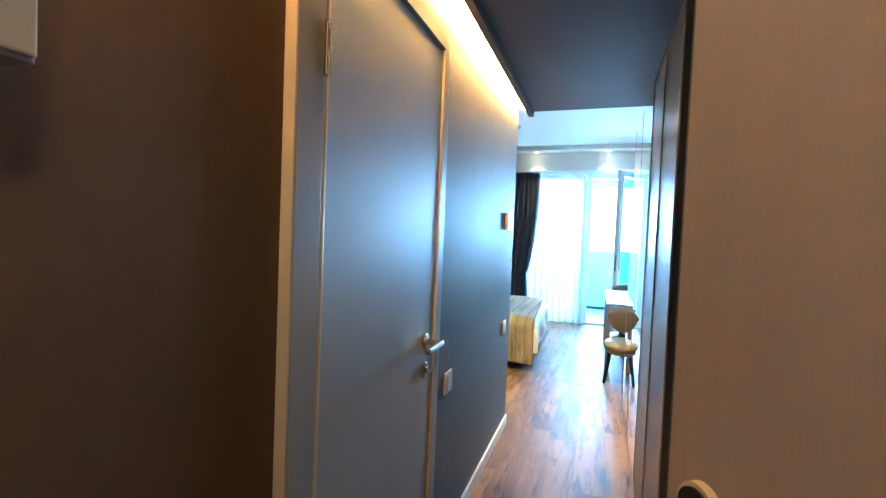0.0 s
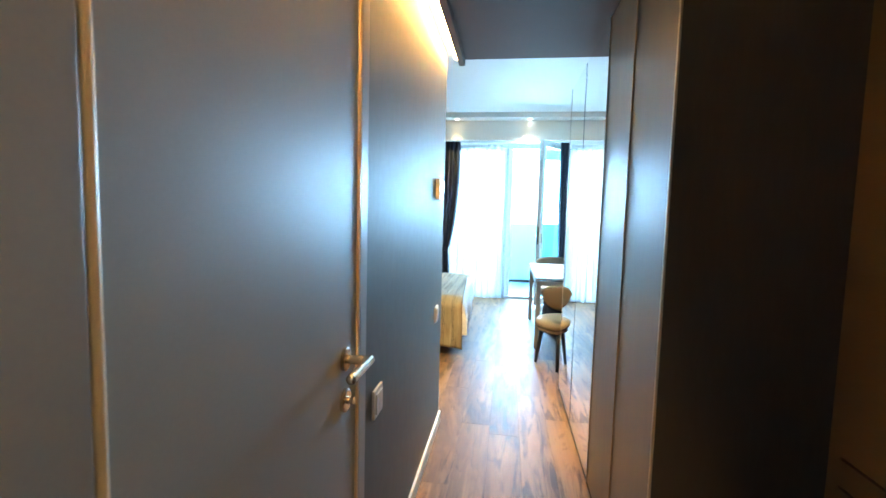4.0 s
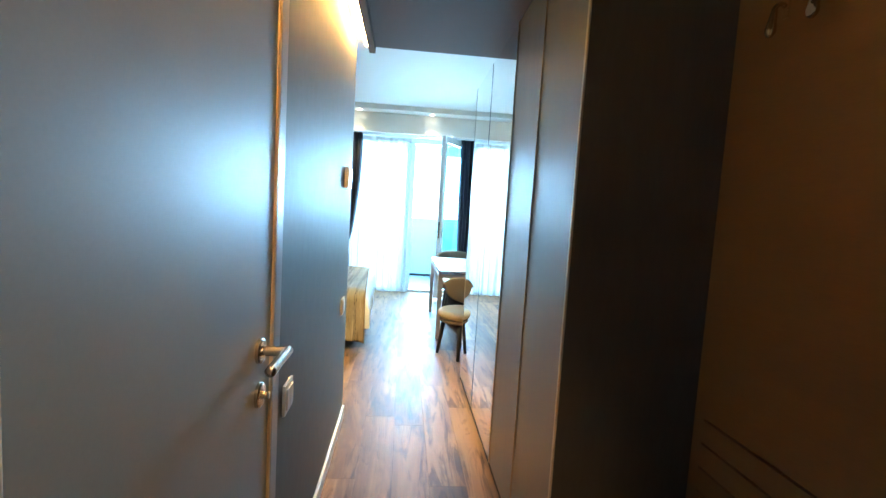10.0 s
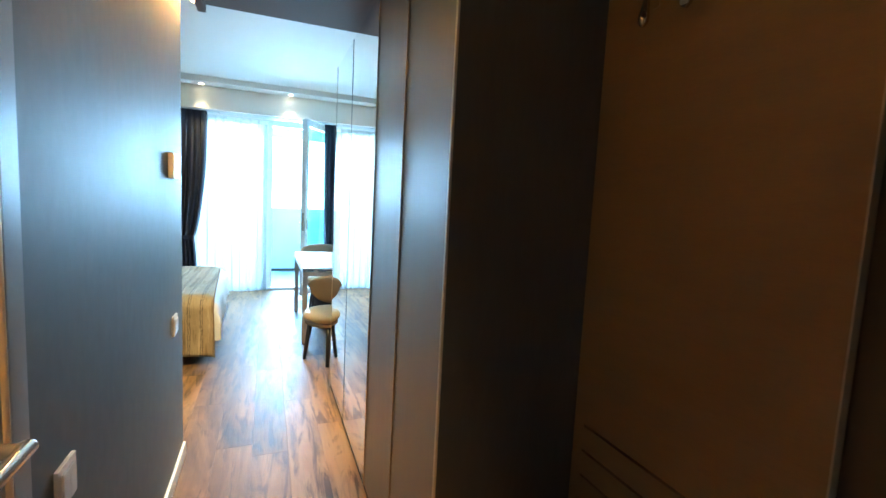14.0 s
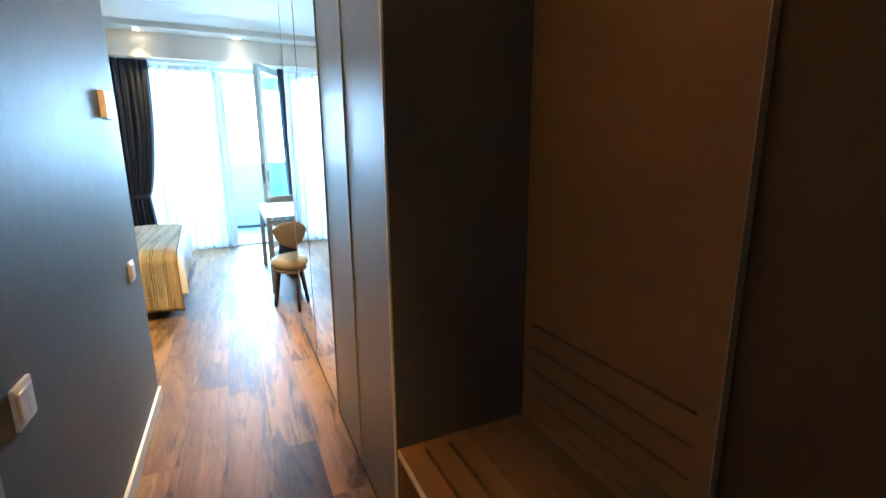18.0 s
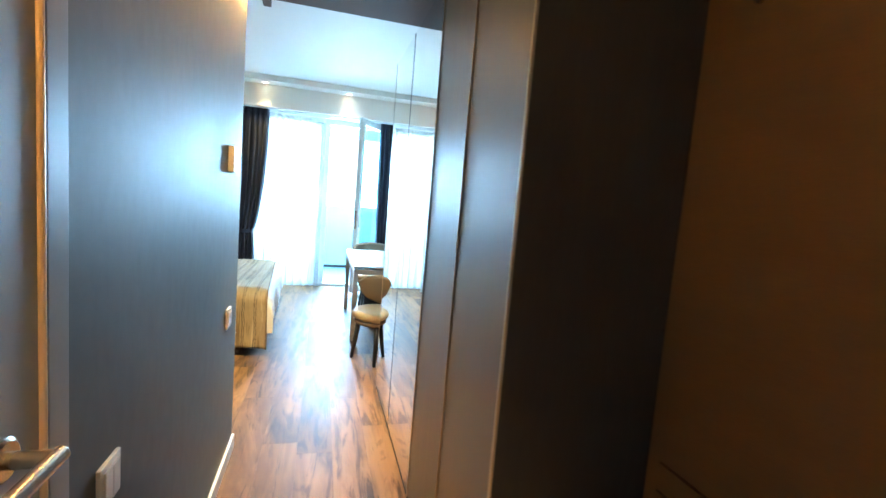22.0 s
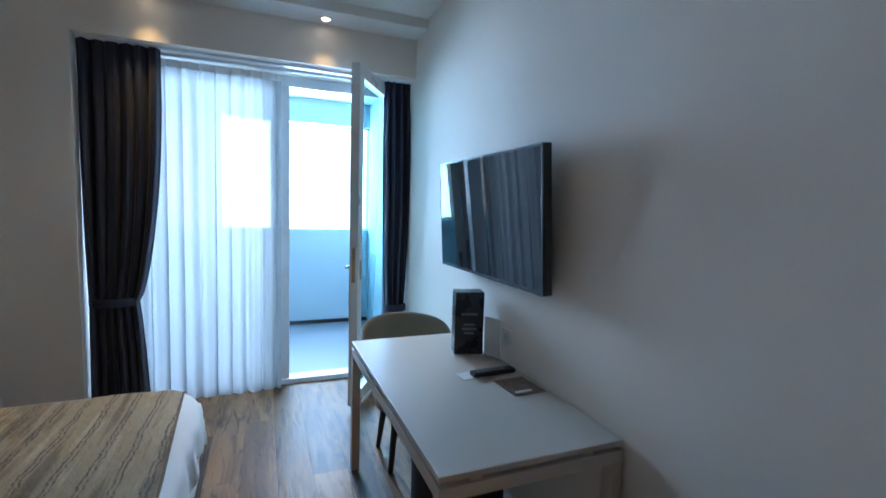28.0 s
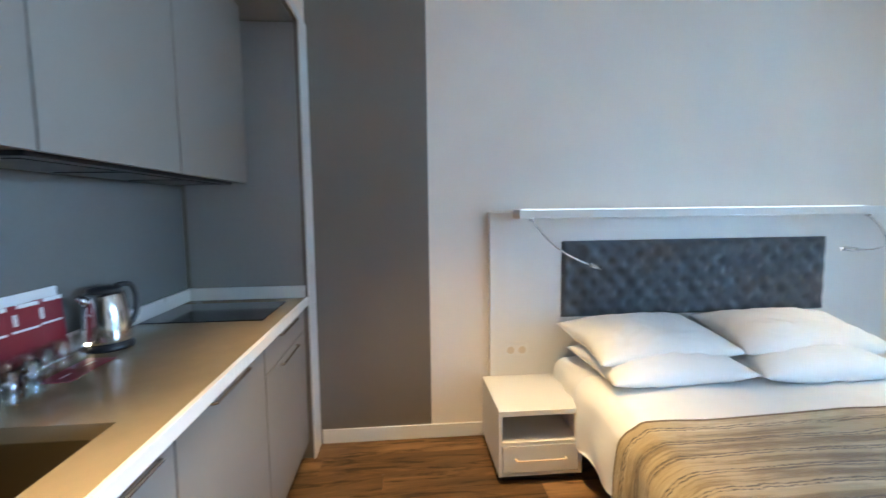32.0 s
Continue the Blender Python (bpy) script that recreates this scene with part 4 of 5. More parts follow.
solid(part("hem", grid(90, 2, lambda u, v: lie(BX0 + 0.38 + (DLEN - 0.38) * u, 0.018 * v, 0.013, 0.15, 0.22, True, 2.0)), M_LINEN, dv, "stitched white hem", True), 0.018)
sh = thing("bed_sheet", pose(0, 0, 0), "white fitted sheet at the head of the bed", "sheet")
solid(part("cloth", grid(24, 70, lambda u, v: lie(BX0 + 0.01 + 0.50 * u, v, -0.004, 0.24, 0.26, False, 7.0)), M_LINEN, sh, smooth=True), 0.008)
tw = thing("bed_throw", pose(0, 0, 0), "striped beige and brown woven throw across the bed", "throw")


def throw_place(u, v):
    x = -1.215 + 1.172 * u - 0.05 * (v - 0.5) * u
    p = lie(x, v, 0.034, 0.05 + 0.012 * math.sin(9 * u), 0.26, False, 4.0)
    if u > 0.93:
        p.z -= 0.02 * ((u - 0.93) / 0.07) ** 2
    return p


cloth = solid(part("cloth", grid(110, 96, throw_place), M_THROW, tw, smooth=True), 0.008)
for name, u0, u1 in (("head_hem", 0.0, 0.007), ("foot_hem", 0.993, 1.0)):
    solid(part(name, grid(2, 96, lambda u, v: throw_place(u0 + (u1 - u0) * u, v) + Vector((0, 0, 0.002))), M_HEM, tw, "dark stitched hem", True), 0.011)


def pillow_mesh(lx, ly, h, seed):
    def side(sgn):
        def place(u, v):
            a, c = 2 * u - 1, 2 * v - 1
            e = max(0.0, (1 - abs(a) ** 2.6) * (1 - abs(c) ** 2.6)) ** 0.55
            pin = 1 - 0.11 * (1 - abs(a)) ** 0.8 * abs(c) ** 3 - 0.0
            pin2 = 1 - 0.13 * (1 - abs(c)) ** 0.8 * abs(a) ** 3
            n = noise.noise(Vector((a * 1.7 + seed, c * 1.9, sgn))) * 0.018 + noise.noise(Vector((a * 4 + seed, c * 4, sgn + 3))) * 0.010 - abs(noise.noise(Vector((a * 3 + 2 * c + seed, c * 3 - a, sgn + 7)))) * 0.022
            return (a * lx / 2 * pin2, c * ly / 2 * pin, sgn * (h / 2 * e + n * e))
        return place

    bm = grid(40, 52, side(1))
    low = grid(40, 52, side(-1))
    me = bpy.data.meshes.new("t")
    low.to_mesh(me)
    low.free()
    bm.from_mesh(me)
    bpy.data.meshes.remove(me)
    bmesh.ops.remove_doubles(bm, verts=bm.verts[:], dist=0.0015)
    return bm


for k, (x, y, z, tilt, turn, lx, ly, h) in enumerate(((-1.78, 5.31, 0.612, 2, 3, 0.56, 0.80, 0.19), (-1.75, 6.11, 0.612, 2, -2, 0.56, 0.79, 0.19), (-1.89, 5.31, 0.708, 9, 6, 0.54, 0.86, 0.20), (-1.89, 6.17, 0.712, 9, -3, 0.54, 0.86, 0.20))):
    pl = thing("pillow", pose(x, y, z, 0, tilt, turn), "plump white cotton bed pillow" if k > 1 else "white cotton pillow lying under another", "pillow", "bed pillows")
    part("case", pillow_mesh(lx, ly, h, 3.1 * k), M_LINEN, pl, smooth=True)

# headboard with shelf, pad and reading lamps
hb = thing("headboard", pose(XL, 0, 0), "white headboard panel with shelf and dark quilted pad", "headboard")
part("panel", box(0.0, 0.045, 4.470, 7.135, 0.0, 1.425, 0.003), M_DESK, hb)
shf = part("shelf", box(0.043, 0.195, 4.616, 6.927, 1.388, 1.438, 0.003), M_DESK, hb)
part("led_strip", box(0.070, 0.092, 4.66, 6.89, 1.4383, 1.4420, 0.001), M_SHELFLED, shf, "cool white light strip on the shelf")


def tuft(u, v):
    y, z = 4.92 + 1.768 * u, 0.764 + 0.480 * v
    d = 1.0
    for o in (0.0, 0.5):
        dy = (y / 0.120 + o - round(y / 0.120 + o)) * 0.120
        dz = (z / 0.130 + o - round(z / 0.130 + o)) * 0.130
        d = min(d, 1 - math.exp(-(dy * dy + dz * dz) / 0.00075))
    p, q = y / 0.120 + z / 0.130, y / 0.120 - z / 0.130
    d *= 0.8 + 0.2 * (abs(math.sin(math.pi * p)) * abs(math.sin(math.pi * q))) ** 0.3
    e = min(1.0, min(u * 1.768, (1 - u) * 1.768, v * 0.480, (1 - v) * 0.480) / 0.02)
    return (0.044 + 0.030 * math.sqrt(e) * (0.42 + 0.58 * d), y, z)


part("quilted_pad", grid(220, 64, tuft), M_PAD, hb, "dark grey diamond-quilted pad", True)
for y0, sgn, mid, end in ((4.70, 1, (0.29, 4.78, 1.20), (0.225, 5.030, 1.115)), (6.865, -1, (0.30, 7.00, 1.15), (0.16, 6.80, 1.165))):
    rl = thing("reading_lamp", pose(XL, 0, 0), "chrome gooseneck reading lamp under the headboard shelf", "reading lamp", "reading lamps")
    p0 = Vector((0.155, y0, 1.380))
    part("mount", tube([(0.155, y0, 1.3875), (0.155, y0, 1.374)], 0.018, 16), M_CHROME, rl)
    pts = arc(p0, mid, end, 18)
    part("neck", tube(pts, 0.0055, 8), M_CHROME, rl, smooth=True)
    dirn = (pts[-1] - pts[-2]).normalized()
    hd = part("head", tube([pts[-1], pts[-1] + dirn * 0.02, pts[-1] + dirn * 0.075], 0.0125, 14, 1.15), M_CHROME, rl, smooth=True)
    part("lens", tube([pts[-1] + dirn * 0.0752, pts[-1] + dirn * 0.0765], 0.011, 14), M_READ, hd)
so = thing("wall_socket", pose(XL + 0.045, 4.560, 0.527), "white double socket on the headboard panel", "socket", "sockets")
part("plate", box(0, 0.008, 0, 0.150, 0, 0.078, 0.002), M_PLASTIC, so)
for y in (0.038, 0.112):
    cup = lathe([(0.0, 0.0), (0.021, 0.0), (0.023, 0.003), (0.0, 0.003)], 20, True)
    bmesh.ops.transform(cup, matrix=pose(0.008, y, 0.039, 0, 90, 0), verts=cup.verts)
    part("socket_face", cup, M_EDGE, so)
so2 = copy_thing(so, pose(-1.37, YW, 0.175, 0, 0, -90))
so2["label"] = "white double socket low on the window wall"
so3 = copy_thing(so, pose(XR, 6.01, 0.83, 0, 0, 180))
so3["label"] = "white double socket above the desk"

ns = thing("nightstand", pose(-2.195, 4.42, 0), "white nightstand with an open slot and one drawer", "nightstand", "nightstands")
NW, ND, NH = 0.447, 0.50, 0.403
part("top", box(0, ND, 0, NW, NH - 0.028, NH, 0.002), M_DESK, ns)
b = box(0.004, ND - 0.004, 0.0, 0.018, 0.045, NH - 0.0285, 0.001)
bx(b, 0.004, ND - 0.004, NW - 0.018, NW, 0.045, NH - 0.0285, 0.001)
bx(b, 0.004, 0.016, 0.0185, NW - 0.0185, 0.045, NH - 0.0285, 0.0)
bx(b, 0.0165, ND - 0.006, 0.0185, NW - 0.0185, 0.215, 0.231, 0.001)
bx(b, 0.0165, ND - 0.006, 0.0185, NW - 0.0185, 0.045, 0.061, 0.001)
part("body", b, M_DESK, ns)
dw = part("drawer", box(ND - 0.022, ND - 0.002, 0.021, NW - 0.021, 0.066, 0.211, 0.002), M_DESK, ns)
part("handle", tube([(ND - 0.002, 0.09, 0.140), (ND + 0.020, 0.095, 0.140), (ND + 0.020, NW - 0.095, 0.140), (ND - 0.002, NW - 0.09, 0.140)], 0.0045, 8), M_BRONZE, dw, "thin metal handle")
# plinth painted black as the shade under the nightstand
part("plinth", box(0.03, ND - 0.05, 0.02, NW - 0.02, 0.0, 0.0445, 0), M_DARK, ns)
copy_thing(ns, pose(-2.195, 6.735, 0))["label"] = "white nightstand between the bed and the window wall"

# ---- desk side ----
dk = thing("desk", pose(0.730, 5.10, 0), "white desk with square legs against the wall", "desk")
DW, DL, DH = 0.662, 1.35, 0.742
part("tabletop", box(0, DW, 0, DL, DH - 0.020, DH, 0.002), M_DESKTOP, dk)
b = box(0.0, DW, 0.0, 0.045, DH - 0.078, DH - 0.036, 0.001)
bx(b, 0.0, DW, DL - 0.045, DL, DH - 0.078, DH - 0.036, 0.001)
bx(b, 0.0, 0.045, 0.046, DL - 0.046, DH - 0.078, DH - 0.036, 0.001)
bx(b, DW - 0.045, DW, 0.046, DL - 0.046, DH - 0.078, DH - 0.036, 0.001)
part("frame", b, M_DESKTOP, dk)
for x, y in ((0.10, 0.008), (DW - 0.16, 0.008), (0.10, DL - 0.04), (DW - 0.16, DL - 0.04)):
    part("spacer", box(x, x + 0.04, y, y + 0.03, DH - 0.0355, DH - 0.0205, 0), M_DESKTOP, dk)
for x, y in ((0, 0), (DW - 0.045, 0), (0, DL - 0.045), (DW - 0.045, DL - 0.045)):
    leg = part("leg", box(x, x + 0.045, y, y + 0.045, 0.008, DH - 0.0785, 0.002), M_DESKTOP, dk)
    part("foot", box(x + 0.006, x + 0.039, y + 0.006, y + 0.039, 0, 0.0078, 0), M_BLACK, leg)


def chair(m, label):
    ch = thing("chair", m, label, "chair", "desk chairs")

    def cushion(r, z0, z1, rnd):
        prof = [(0.0, z0), (r - rnd, z0)] + [(r - rnd + rnd * math.sin(a), z0 + (z1 - z0) * (0.5 - 0.5 * math.cos(a))) for a in (math.pi * i / 8 for i in range(1, 8))] + [(r - rnd, z1), (r * 0.5, z1 + 0.008), (0.0, z1 + 0.010)]
        bm = lathe(prof, 36, True)
        for v in bm.verts:
            v.co.y *= 0.97
            if v.co.y > 0:
                v.co.x *= 1.0 + 0.10 * v.co.y / r
        bmesh.ops.remove_doubles(bm, verts=bm.verts[:], dist=0.0004)
        return bm

    part("seat", cushion(0.222, 0.365, 0.446, 0.045), M_SEAT, ch, "cream leatherette seat", True)
    part("seat_shell", cushion(0.205, 0.325, 0.368, 0.03), M_SHELL, ch, smooth=True)
    outer = []
    bm = bmesh.new()
    nu, nv, half = 44, 14, math.radians(90)
    for k in (0, 1):
        rows = []
        for i in range(nu + 1):
            t = 2 * i / nu - 1
            w = 1 - abs(t) ** 3.2
            top, low = 0.755 + 0.056 * (1 - t * t), 0.600 - 0.062 * (1 - abs(t) ** 1.7)
            mid, hh = (top + low) / 2, (top - low) / 2 * max(0.02, (1 - abs(t) ** 10)) ** 0.6
            row = []
            for j in range(nv + 1):
                s = 2 * j / nv - 1
                bulge = 0.018 * math.sqrt(max(0, 1 - s ** 4)) * math.sqrt(max(0, 1 - t ** 8))
                r = 0.246 + 0.014 * s + (bulge if k else -bulge)
                a = t * half - math.pi / 2
                row.append(bm.verts.new((r * math.cos(a) * 1.06, r * math.sin(a) * 1.08 - 0.03, mid + hh * s)))
            rows.append(row)
        for i in range(nu):
            for j in range(nv):
                bm.faces.new((rows[i][j], rows[i + 1][j], rows[i + 1][j + 1], rows[i][j + 1]))
        outer.append(rows)
    bmesh.ops.remove_doubles(bm, verts=bm.verts[:], dist=0.0015)
    part("backrest", bm, M_SHELL, ch, "curved grey-beige upholstered backrest", True)
    for x in (-0.07, 0.07):
        part("bracket", tube([(x, -0.17, 0.36), (x, -0.225, 0.42), (x, -0.238, 0.54)], 0.011, 8), M_LEG, ch)
    for sx in (-1, 1):
        for sy in (-1, 1):
            part("leg", tube([(0.115 * sx, 0.115 * sy, 0.345), (0.150 * sx, 0.148 * sy, 0.0)], 0.023, 12, 0.6), M_LEG, ch, "black tapered wooden leg", True)
    return ch


chair(pose(0.930, 4.655, 0, 0, 0, 35), "upholstered chair turned aside beside the mirror wardrobe")
chair(pose(1.085, 6.475, 0, 0, 0, 180), "upholstered chair pushed under the far end of the desk")
pf = thing("pouf", pose(1.135, 5.86, 0), "dark grey round felt pouf under the desk", "pouf")
part("cover", lathe([(0.0, 0.002), (0.195, 0.002), (0.215, 0.02), (0.220, 0.06), (0.222, 0.36), (0.212, 0.40), (0.18, 0.415), (0.0, 0.418)], 40, True), M_POUF, pf, smooth=True)
part("piping", lathe([(0.214, 0.396), (0.221, 0.401), (0.216, 0.408), (0.208, 0.404), (0.214, 0.396)], 40, True), M_POUF, pf)

tv = thing("television", pose(1.303, 5.478, 1.154, 0, -3.6, 0), "flat black television on a wall bracket", "television")
part("case", box(0.004, 0.045, 0.0, 1.078, 0.0, 0.602, 0.004), M_BLACK, tv)
part("screen", box(0.0015, 0.0038, 0.010, 1.068, 0.016, 0.592, 0.0), M_SCREEN, tv, "glossy black screen")
b = box(0.0, 0.0038, 0.0, 1.078, 0.0, 0.014, 0.001)
bx(b, 0.0, 0.0038, 0.0, 1.078, 0.594, 0.602, 0.001)
bx(b, 0.0, 0.0038, 0.0, 0.0085, 0.0145, 0.5935, 0.001)
bx(b, 0.0, 0.0038, 1.0695, 1.078, 0.0145, 0.5935, 0.001)
part("bezel", b, M_BEZEL, tv, "thin dark metal bezel")
part("bracket", box(0.0455, XR - 1.303 + 0.006, 0.36, 0.72, 0.18, 0.42, 0.002), M_BLACK, tv)
bxo = thing("brochure_box", pose(1.190, 6.075, DH, 0, 0, -14), "tall black cardboard box standing on the desk", "box")
part("carton", box(0, 0.150, 0, 0.105, 0.0, 0.325, 0.002), M_BOXBLACK, bxo)
for z, w in ((0.205, 0.085), (0.150, 0.06), (0.128, 0.075), (0.106, 0.05)):
    part("print", box(0.075 - w / 2, 0.075 + w / 2, -0.0012, -0.0002, z, z + 0.012, 0), M_INK, bxo, "faded printed line")
tc = thing("tent_card", pose(1.345, 6.04, DH, 0, 0, -70), "white folded card standing on the desk", "card")
part("sheet", box(0, 0.11, 0, 0.003, 0, 0.20, 0.0005), M_PAPER, tc)
rm = thing("remote_control", pose(1.145, 5.738, DH + 0.002, 0, 0, 2), "black television remote control lying on the desk", "remote")
part("body", box(0, 0.215, 0, 0.048, 0.0, 0.022, 0.006), M_BLACK, rm)
b = bmesh.new()
for i in range(7):
    for j in range(3):
        bx(b, 0.02 + 0.022 * i, 0.033 + 0.022 * i, 0.007 + 0.012 * j, 0.015 + 0.012 * j, 0.0222, 0.024)
part("button_field", b, M_INK, rm)
cd = thing("desk_card", pose(1.125, 5.750, DH + 0.0005, 0, 0, 8), "white paper card under the remote control", "card")
part("sheet", box(-0.03, 0.12, -0.01, 0.07, 0, 0.0012, 0), M_PAPER, cd)
lf = thing("leaflet", pose(1.222, 5.515, DH + 0.0005, 0, 0, 3), "brown printed leaflet lying flat on the desk", "leaflet")
part("sheet", box(0, 0.150, 0, 0.172, 0, 0.003, 0.0005), M_PHOTO, lf)
part("print", box(0.02, 0.10, 0.02, 0.035, 0.0032, 0.0038, 0), M_PAPER, lf)

# ---- kitchenette ----
CT = 0.96
units = ((-2.062, -1.3305), (-1.3255, -0.6115), (-0.6065, -0.145))
for k, (x0, x1) in enumerate(units):
    un = thing("base_cabinet", pose(0, 0, 0), ("matt grey base cabinet with a drawer above a door", "matt grey base cabinet with slim handle", "narrow matt grey base cabinet with slim handle")[k], "cabinet", "kitchen cabinets")
    part("body", box(x0, x1, KY0 + 0.005, 3.355, 0.10, CT - (0.215 if k == 2 else 0.0405), 0), M_CAB, un)
    part("plinth", box(x0, x1, KY0 + 0.05, 3.31, 0.0, 0.0995, 0), M_CAB, un)
    cuts = ((0.112, 0.775), (0.781, CT - 0.046)) if k == 0 else ((0.112, CT - 0.046),)
    for z0, z1 in cuts:
        fr = part("drawer_front" if z0 > 0.5 else "door", box(x0 + 0.002, x1 - 0.002, 3.3555, 3.375, z0, z1, 0.0015), M_CAB, un)
        xm = (x0 + x1) / 2
        part("handle", tube([(xm - 0.15, 3.376, z1 - 0.022), (xm - 0.145, 3.392, z1 - 0.022), (xm + 0.145, 3.392, z1 - 0.022), (xm + 0.15, 3.376, z1 - 0.022)], 0.005, 8), M_STEEL, fr, "slim metal handle")
ct = thing("worktop", pose(0, 0, 0), "glossy beige quartz kitchen worktop with white edge", "worktop")
SX0, SX1, SY0, SY1 = -0.58, -0.20, 2.86, 3.262
xs, ys = (KX0 + 0.002, SX0, SX1, KX1 - 0.002), (KY0 + 0.002, SY0, SY1, 3.385)
b = bmesh.new()
top, low = [[[b.verts.new((x, y, z)) for y in ys] for x in xs] for z in (CT, CT - 0.04)]
for i in range(3):
    for j in range(3):
        if (i, j) != (1, 1):
            b.faces.new((top[i][j], top[i + 1][j], top[i + 1][j + 1], top[i][j + 1]))
            b.faces.new((low[i][j + 1], low[i + 1][j + 1], low[i + 1][j], low[i][j]))
rim = [(0, 0), (1, 0), (2, 0), (3, 0), (3, 1), (3, 2), (3, 3), (2, 3), (1, 3), (0, 3), (0, 2), (0, 1)]
for ring in (rim, [(1, 1), (1, 2), (2, 2), (2, 1)]):
    for (i, j), (p, q) in zip(ring, ring[1:] + ring[:1]):
        b.faces.new((top[p][q], top[i][j], low[i][j], low[p][q]))
bmesh.ops.recalc_face_normals(b, faces=b.faces[:])
part("slab", b, M_COUNTER, ct)
part("front_edge", box(KX0 + 0.002, KX1 - 0.002, 3.3855, 3.402, CT - 0.042, CT + 0.001, 0.002), M_COUNTER_EDGE, ct, "white front edge")
b = box(KX0 + 0.002, KX1 - 0.002, KY0 + 0.002, KY0 + 0.020, CT + 0.0005, CT + 0.068, 0.002)
bx(b, KX0 + 0.002, KX0 + 0.020, KY0 + 0.0205, 3.384, CT + 0.0005, CT + 0.068, 0.002)
part("upstand", b, M_COUNTER_EDGE, ct, "white upstand along the wall")
sk = thing("sink", pose(0, 0, 0), "beige undermounted sink basin", "sink")
b = box(SX0 - 0.008, SX0, SY0, SY1, CT - 0.20, CT - 0.0405, 0)
bx(b, SX1, SX1 + 0.008, SY0, SY1, CT - 0.20, CT - 0.0405)
bx(b, SX0, SX1, SY0 - 0.008, SY0, CT - 0.20, CT - 0.0405)
bx(b, SX0, SX1, SY1, SY1 + 0.008, CT - 0.20, CT - 0.0405)
bx(b, SX0, SX1, SY0, SY1, CT - 0.208, CT - 0.20)
part("basin", b, M_SINK, sk)
part("drain", lathe([(0.0, 0.0), (0.035, 0.0), (0.035, 0.003), (0.0, 0.003)], 24, True), M_STEEL, sk).matrix_local = pose(-0.40, 3.05, CT - 0.1995)
hbm = thing("hob", pose(0, 0, 0), "black ceramic glass hob set in the worktop", "hob")
part("glass_plate", box(-1.945, -1.545, 2.775, 3.308, CT + 0.0005, CT + 0.006, 0.002), M_HOB, hbm)
structure("splashback", box(KX0 + 0.021, KX1 - 0.002, KY0 + 0.001, KY0 + 0.007, CT + 0.0685, 1.594, 0), M_SPLASH, "glossy grey glass splashback", "splashback")
structure("splashback_end", box(KX0 + 0.0005, KX0 + 0.006, KY0 + 0.021, 3.374, CT + 0.0685, 2.462, 0), M_ENDPANEL, "satin grey panel on the end wall", "splashback")
for x0, x1 in ((-1.890, -1.2055), (-1.2005, -0.5665), (-0.5615, -0.145)):
    uc = thing("wall_cabinet", pose(0, 0, 0), "matt grey handleless wall cabinet", "cabinet", "kitchen cabinets")
    part("body", box(x0, x1, KY0 + 0.008, 3.139, 1.600, 2.462, 0), M_CAB, uc)
    part("door", box(x0 + 0.0015, x1 - 0.0015, 3.1395, 3.158, 1.592, 2.460, 0.0015), M_CAB, uc)
hd = thing("extractor_hood", pose(0, 0, 0), "slim dark extractor hood under the wall cabinets", "extractor hood")
part("housing", box(-1.84, -0.60, 2.80, 3.10, 1.586, 1.5995, 0.003), M_BLACK, hd)
for i in range(3):
    part("filter", box(-1.80 + 0.40 * i, -1.44 + 0.40 * i, 2.84, 3.06, 1.583, 1.5857, 0), M_BLACK, hd)

kt = thing("electric_kettle", pose(-1.215, 2.854, CT, 0, 0, 155), "brushed steel electric kettle with black handle", "kettle")
part("base", lathe([(0.0, 0.0), (0.082, 0.0), (0.084, 0.008), (0.080, 0.022), (0.0, 0.024)], 36, True), M_BLACK, kt, smooth=True)
part("body", lathe([(0.0, 0.025), (0.079, 0.025), (0.080, 0.04), (0.074, 0.13), (0.063, 0.195), (0.058, 0.205), (0.0, 0.206)], 40, True), M_CHROME, kt, "polished steel body", True)
part("lid", lathe([(0.0, 0.2065), (0.057, 0.2065), (0.052, 0.222), (0.020, 0.230), (0.0, 0.231)], 36, True), M_BLACK, kt, smooth=True)
part("handle", tube(arc((0.045, 0, 0.222), (0.13, 0, 0.245), (0.118, 0, 0.13), 10) + arc((0.118, 0, 0.13), (0.112, 0, 0.075), (0.078, 0, 0.07), 6)[1:], 0.011, 10), M_BLACK, kt, smooth=True)
part("spout", tube([(-0.052, 0, 0.165), (-0.088, 0, 0.202)], 0.018, 12, 0.6), M_CHROME, kt, smooth=True)
part("lamp", box(-0.007, 0.007, 0.079, 0.0825, 0.030, 0.038, 0.001), M_BULB, kt, "small glowing switch light").matrix_local = pose(0, 0, 0, 0, 0, 100)
tumbler = thing("drinking_glass", pose(-0.945, 2.834, CT), "clear glass tumbler standing upside down", "glass", "glasses")
part("glass", lathe([(0.029, 0.0), (0.033, 0.0), (0.028, 0.085), (0.0, 0.088), (0.0, 0.080), (0.0245, 0.078), (0.029, 0.0)], 28, True), M_CLEAR, tumbler, smooth=True)
for x, y in ((-1.086, 2.836), (-1.016, 2.832), (-0.874, 2.836), (-0.803, 2.832), (-0.732, 2.836), (-0.802, 2.905), (-0.728, 2.908), (-0.660, 2.832), (-0.655, 2.900)):
    copy_thing(tumbler, pose(x, y, CT))
hold = thing("card_holder", pose(-0.962, 2.772, CT, 4, 0, 2), "white upright sheet holding red menu cards", "card holder")
part("back_sheet", box(-0.17, 0.17, 0.0, 0.004, 0.0, 0.248, 0.001), M_PAPER, hold)
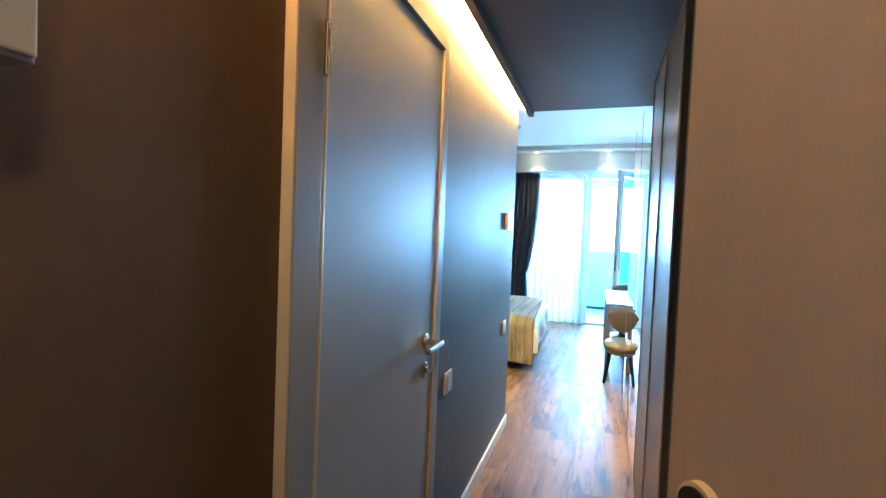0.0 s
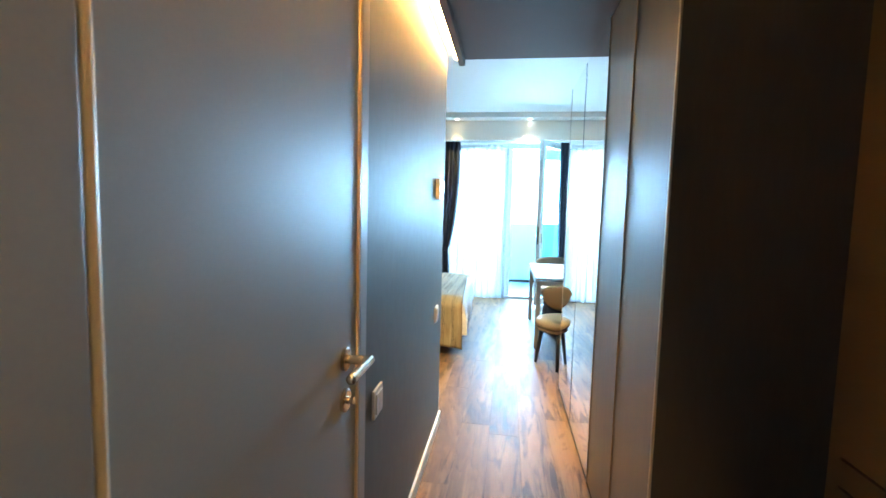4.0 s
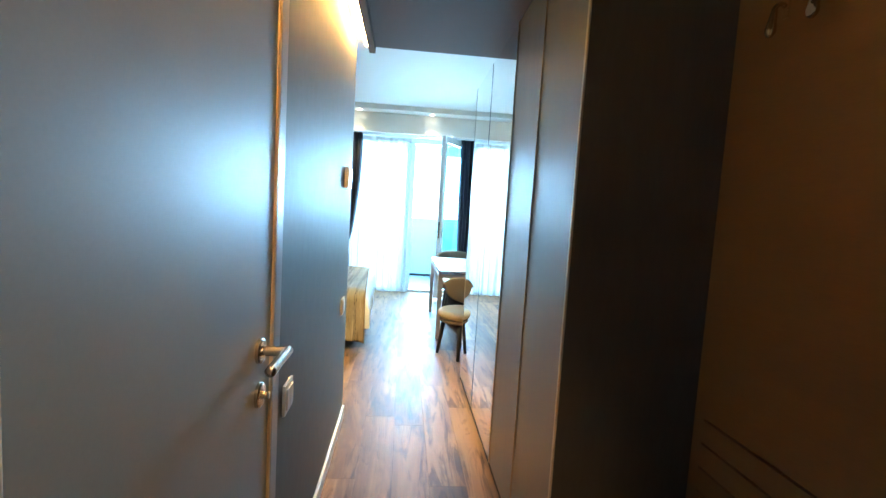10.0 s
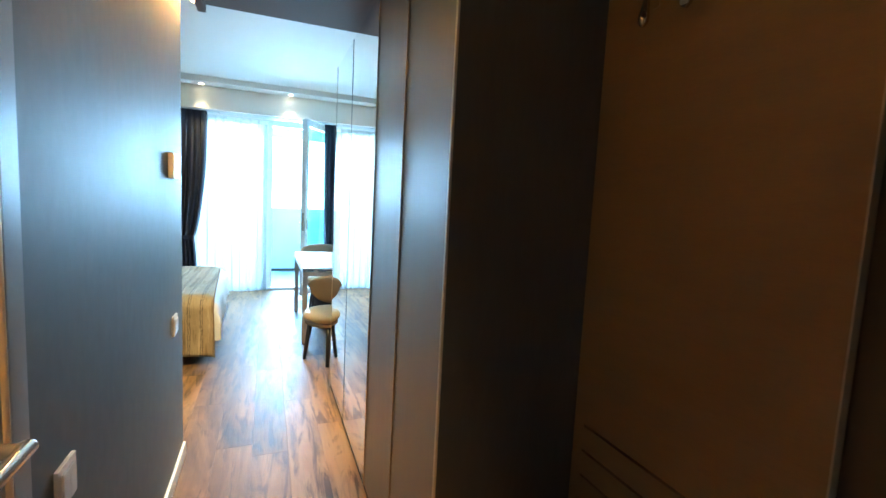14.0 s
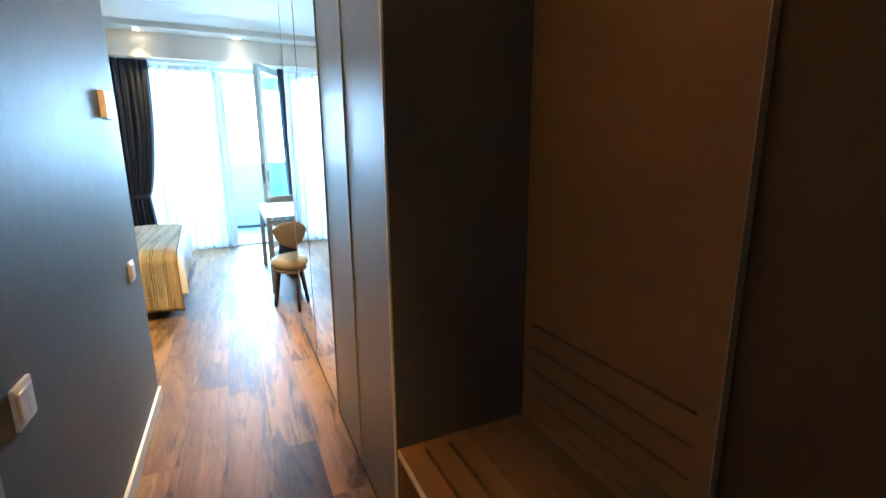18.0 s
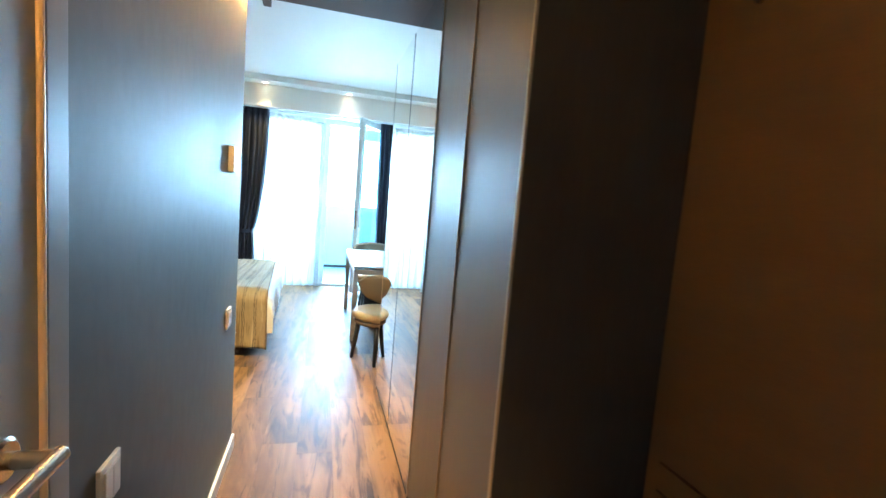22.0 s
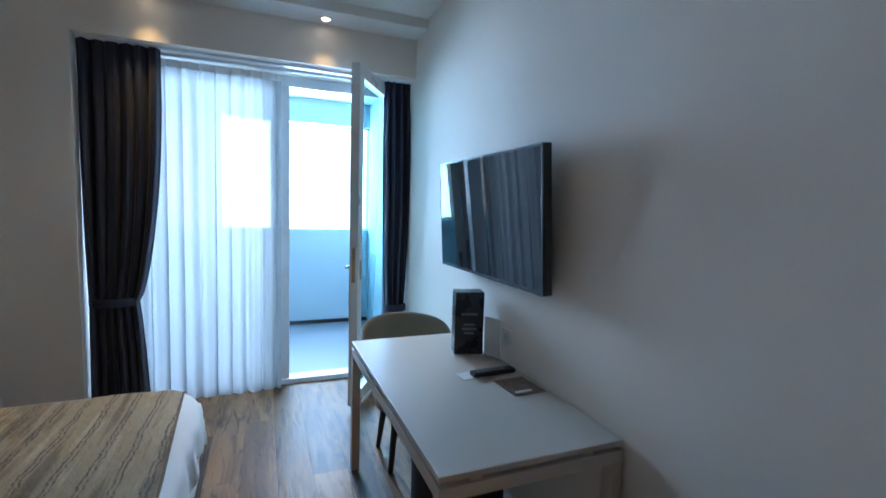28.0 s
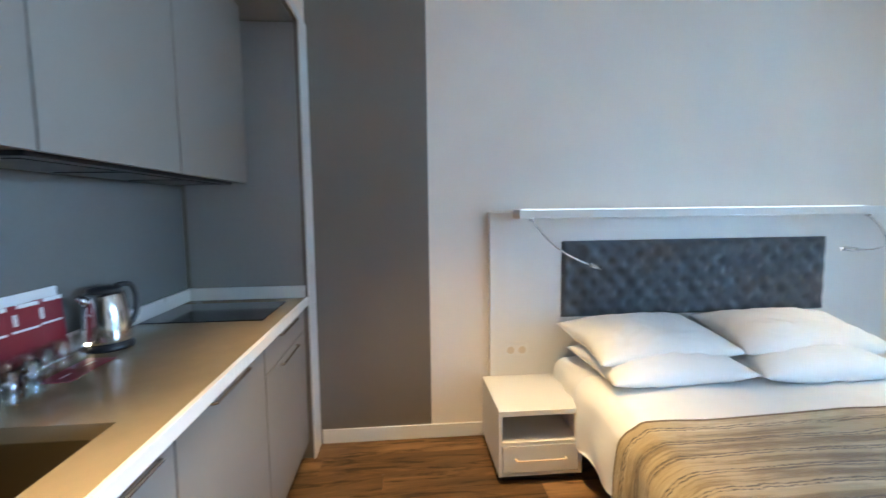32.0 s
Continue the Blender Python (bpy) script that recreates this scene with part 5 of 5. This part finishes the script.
part("foot", box(-0.17, 0.17, 0.0045, 0.022, 0.0, 0.006, 0.001), M_PAPER, hold)
for x, y, rz in ((-1.064, 2.782, -3), (-0.957, 2.788, -5), (-0.844, 2.785, -3)):
    le = thing("menu_card", pose(x, y, CT + 0.007, 4, 0, rz), "dark red printed menu card standing upright", "menu card", "menu cards")
    part("sheet", box(-0.054, 0.054, 0, 0.005, 0.0, 0.212, 0.001), M_RED, le)
    part("header", box(-0.054, 0.020, 0.0052, 0.0058, 0.200, 0.212, 0), M_PAPER, le, "white upper edge")
    part("print", box(-0.046, 0.046, 0.0052, 0.0058, 0.128, 0.135, 0), M_PAPER, le, "white printed line")
    part("emblem", box(0.024, 0.038, 0.0052, 0.0058, 0.148, 0.184, 0), M_PAPER, le, "pale printed mark")
for x, y, rz in ((-0.912, 2.919, 2), (-1.026, 2.915, 0)):
    fc = thing("flat_card", pose(x, y, CT + 0.0005, 0, 0, rz), "dark red card lying flat on the worktop", "card", "flat cards")
    part("sheet", box(-0.056, 0.056, -0.045, 0.045, 0, 0.002, 0.0004), M_RED, fc)
    part("print", box(-0.022, 0.022, -0.004, 0.002, 0.0021, 0.0026, 0), M_PAPER, fc)

# ---- floor planks, each on its own ----
PW, PL = 0.186, 1.29
plank_meshes = {}
rnd = random.Random(11)


def plank_mesh(length):
    keyl = round(length / 0.03)
    if keyl not in plank_meshes:
        bm = bx(bmesh.new(), 0.0001, PW - 0.0001, 0.0001, keyl * 0.03 - 0.0001, -0.008, 0.0)
        top = [e for e in bm.edges if all(v.co.z > -0.001 for v in e.verts)]
        bmesh.ops.bevel(bm, geom=top, offset=0.0004, segments=1, affect="EDGES")
        me = bpy.data.meshes.new("plank")
        bm.to_mesh(me)
        bm.free()
        me.materials.append(M_FLOOR)
        plank_meshes[keyl] = me
    return plank_meshes[keyl], keyl * 0.03


x = -2.26
while x < XR:
    y, stop = (YC - 0.75 if x < -0.2 else YE - 1.2), 7.83
    first = rnd.uniform(0.25, 1.0) * PL
    while y < stop - 0.03:
        me, ln = plank_mesh(min(first, stop - y))
        first = PL
        ob = new("plank", me)
        ob.parent = floor_slab
        ob.location = (x, y, 0)
        y += ln
    x += PW
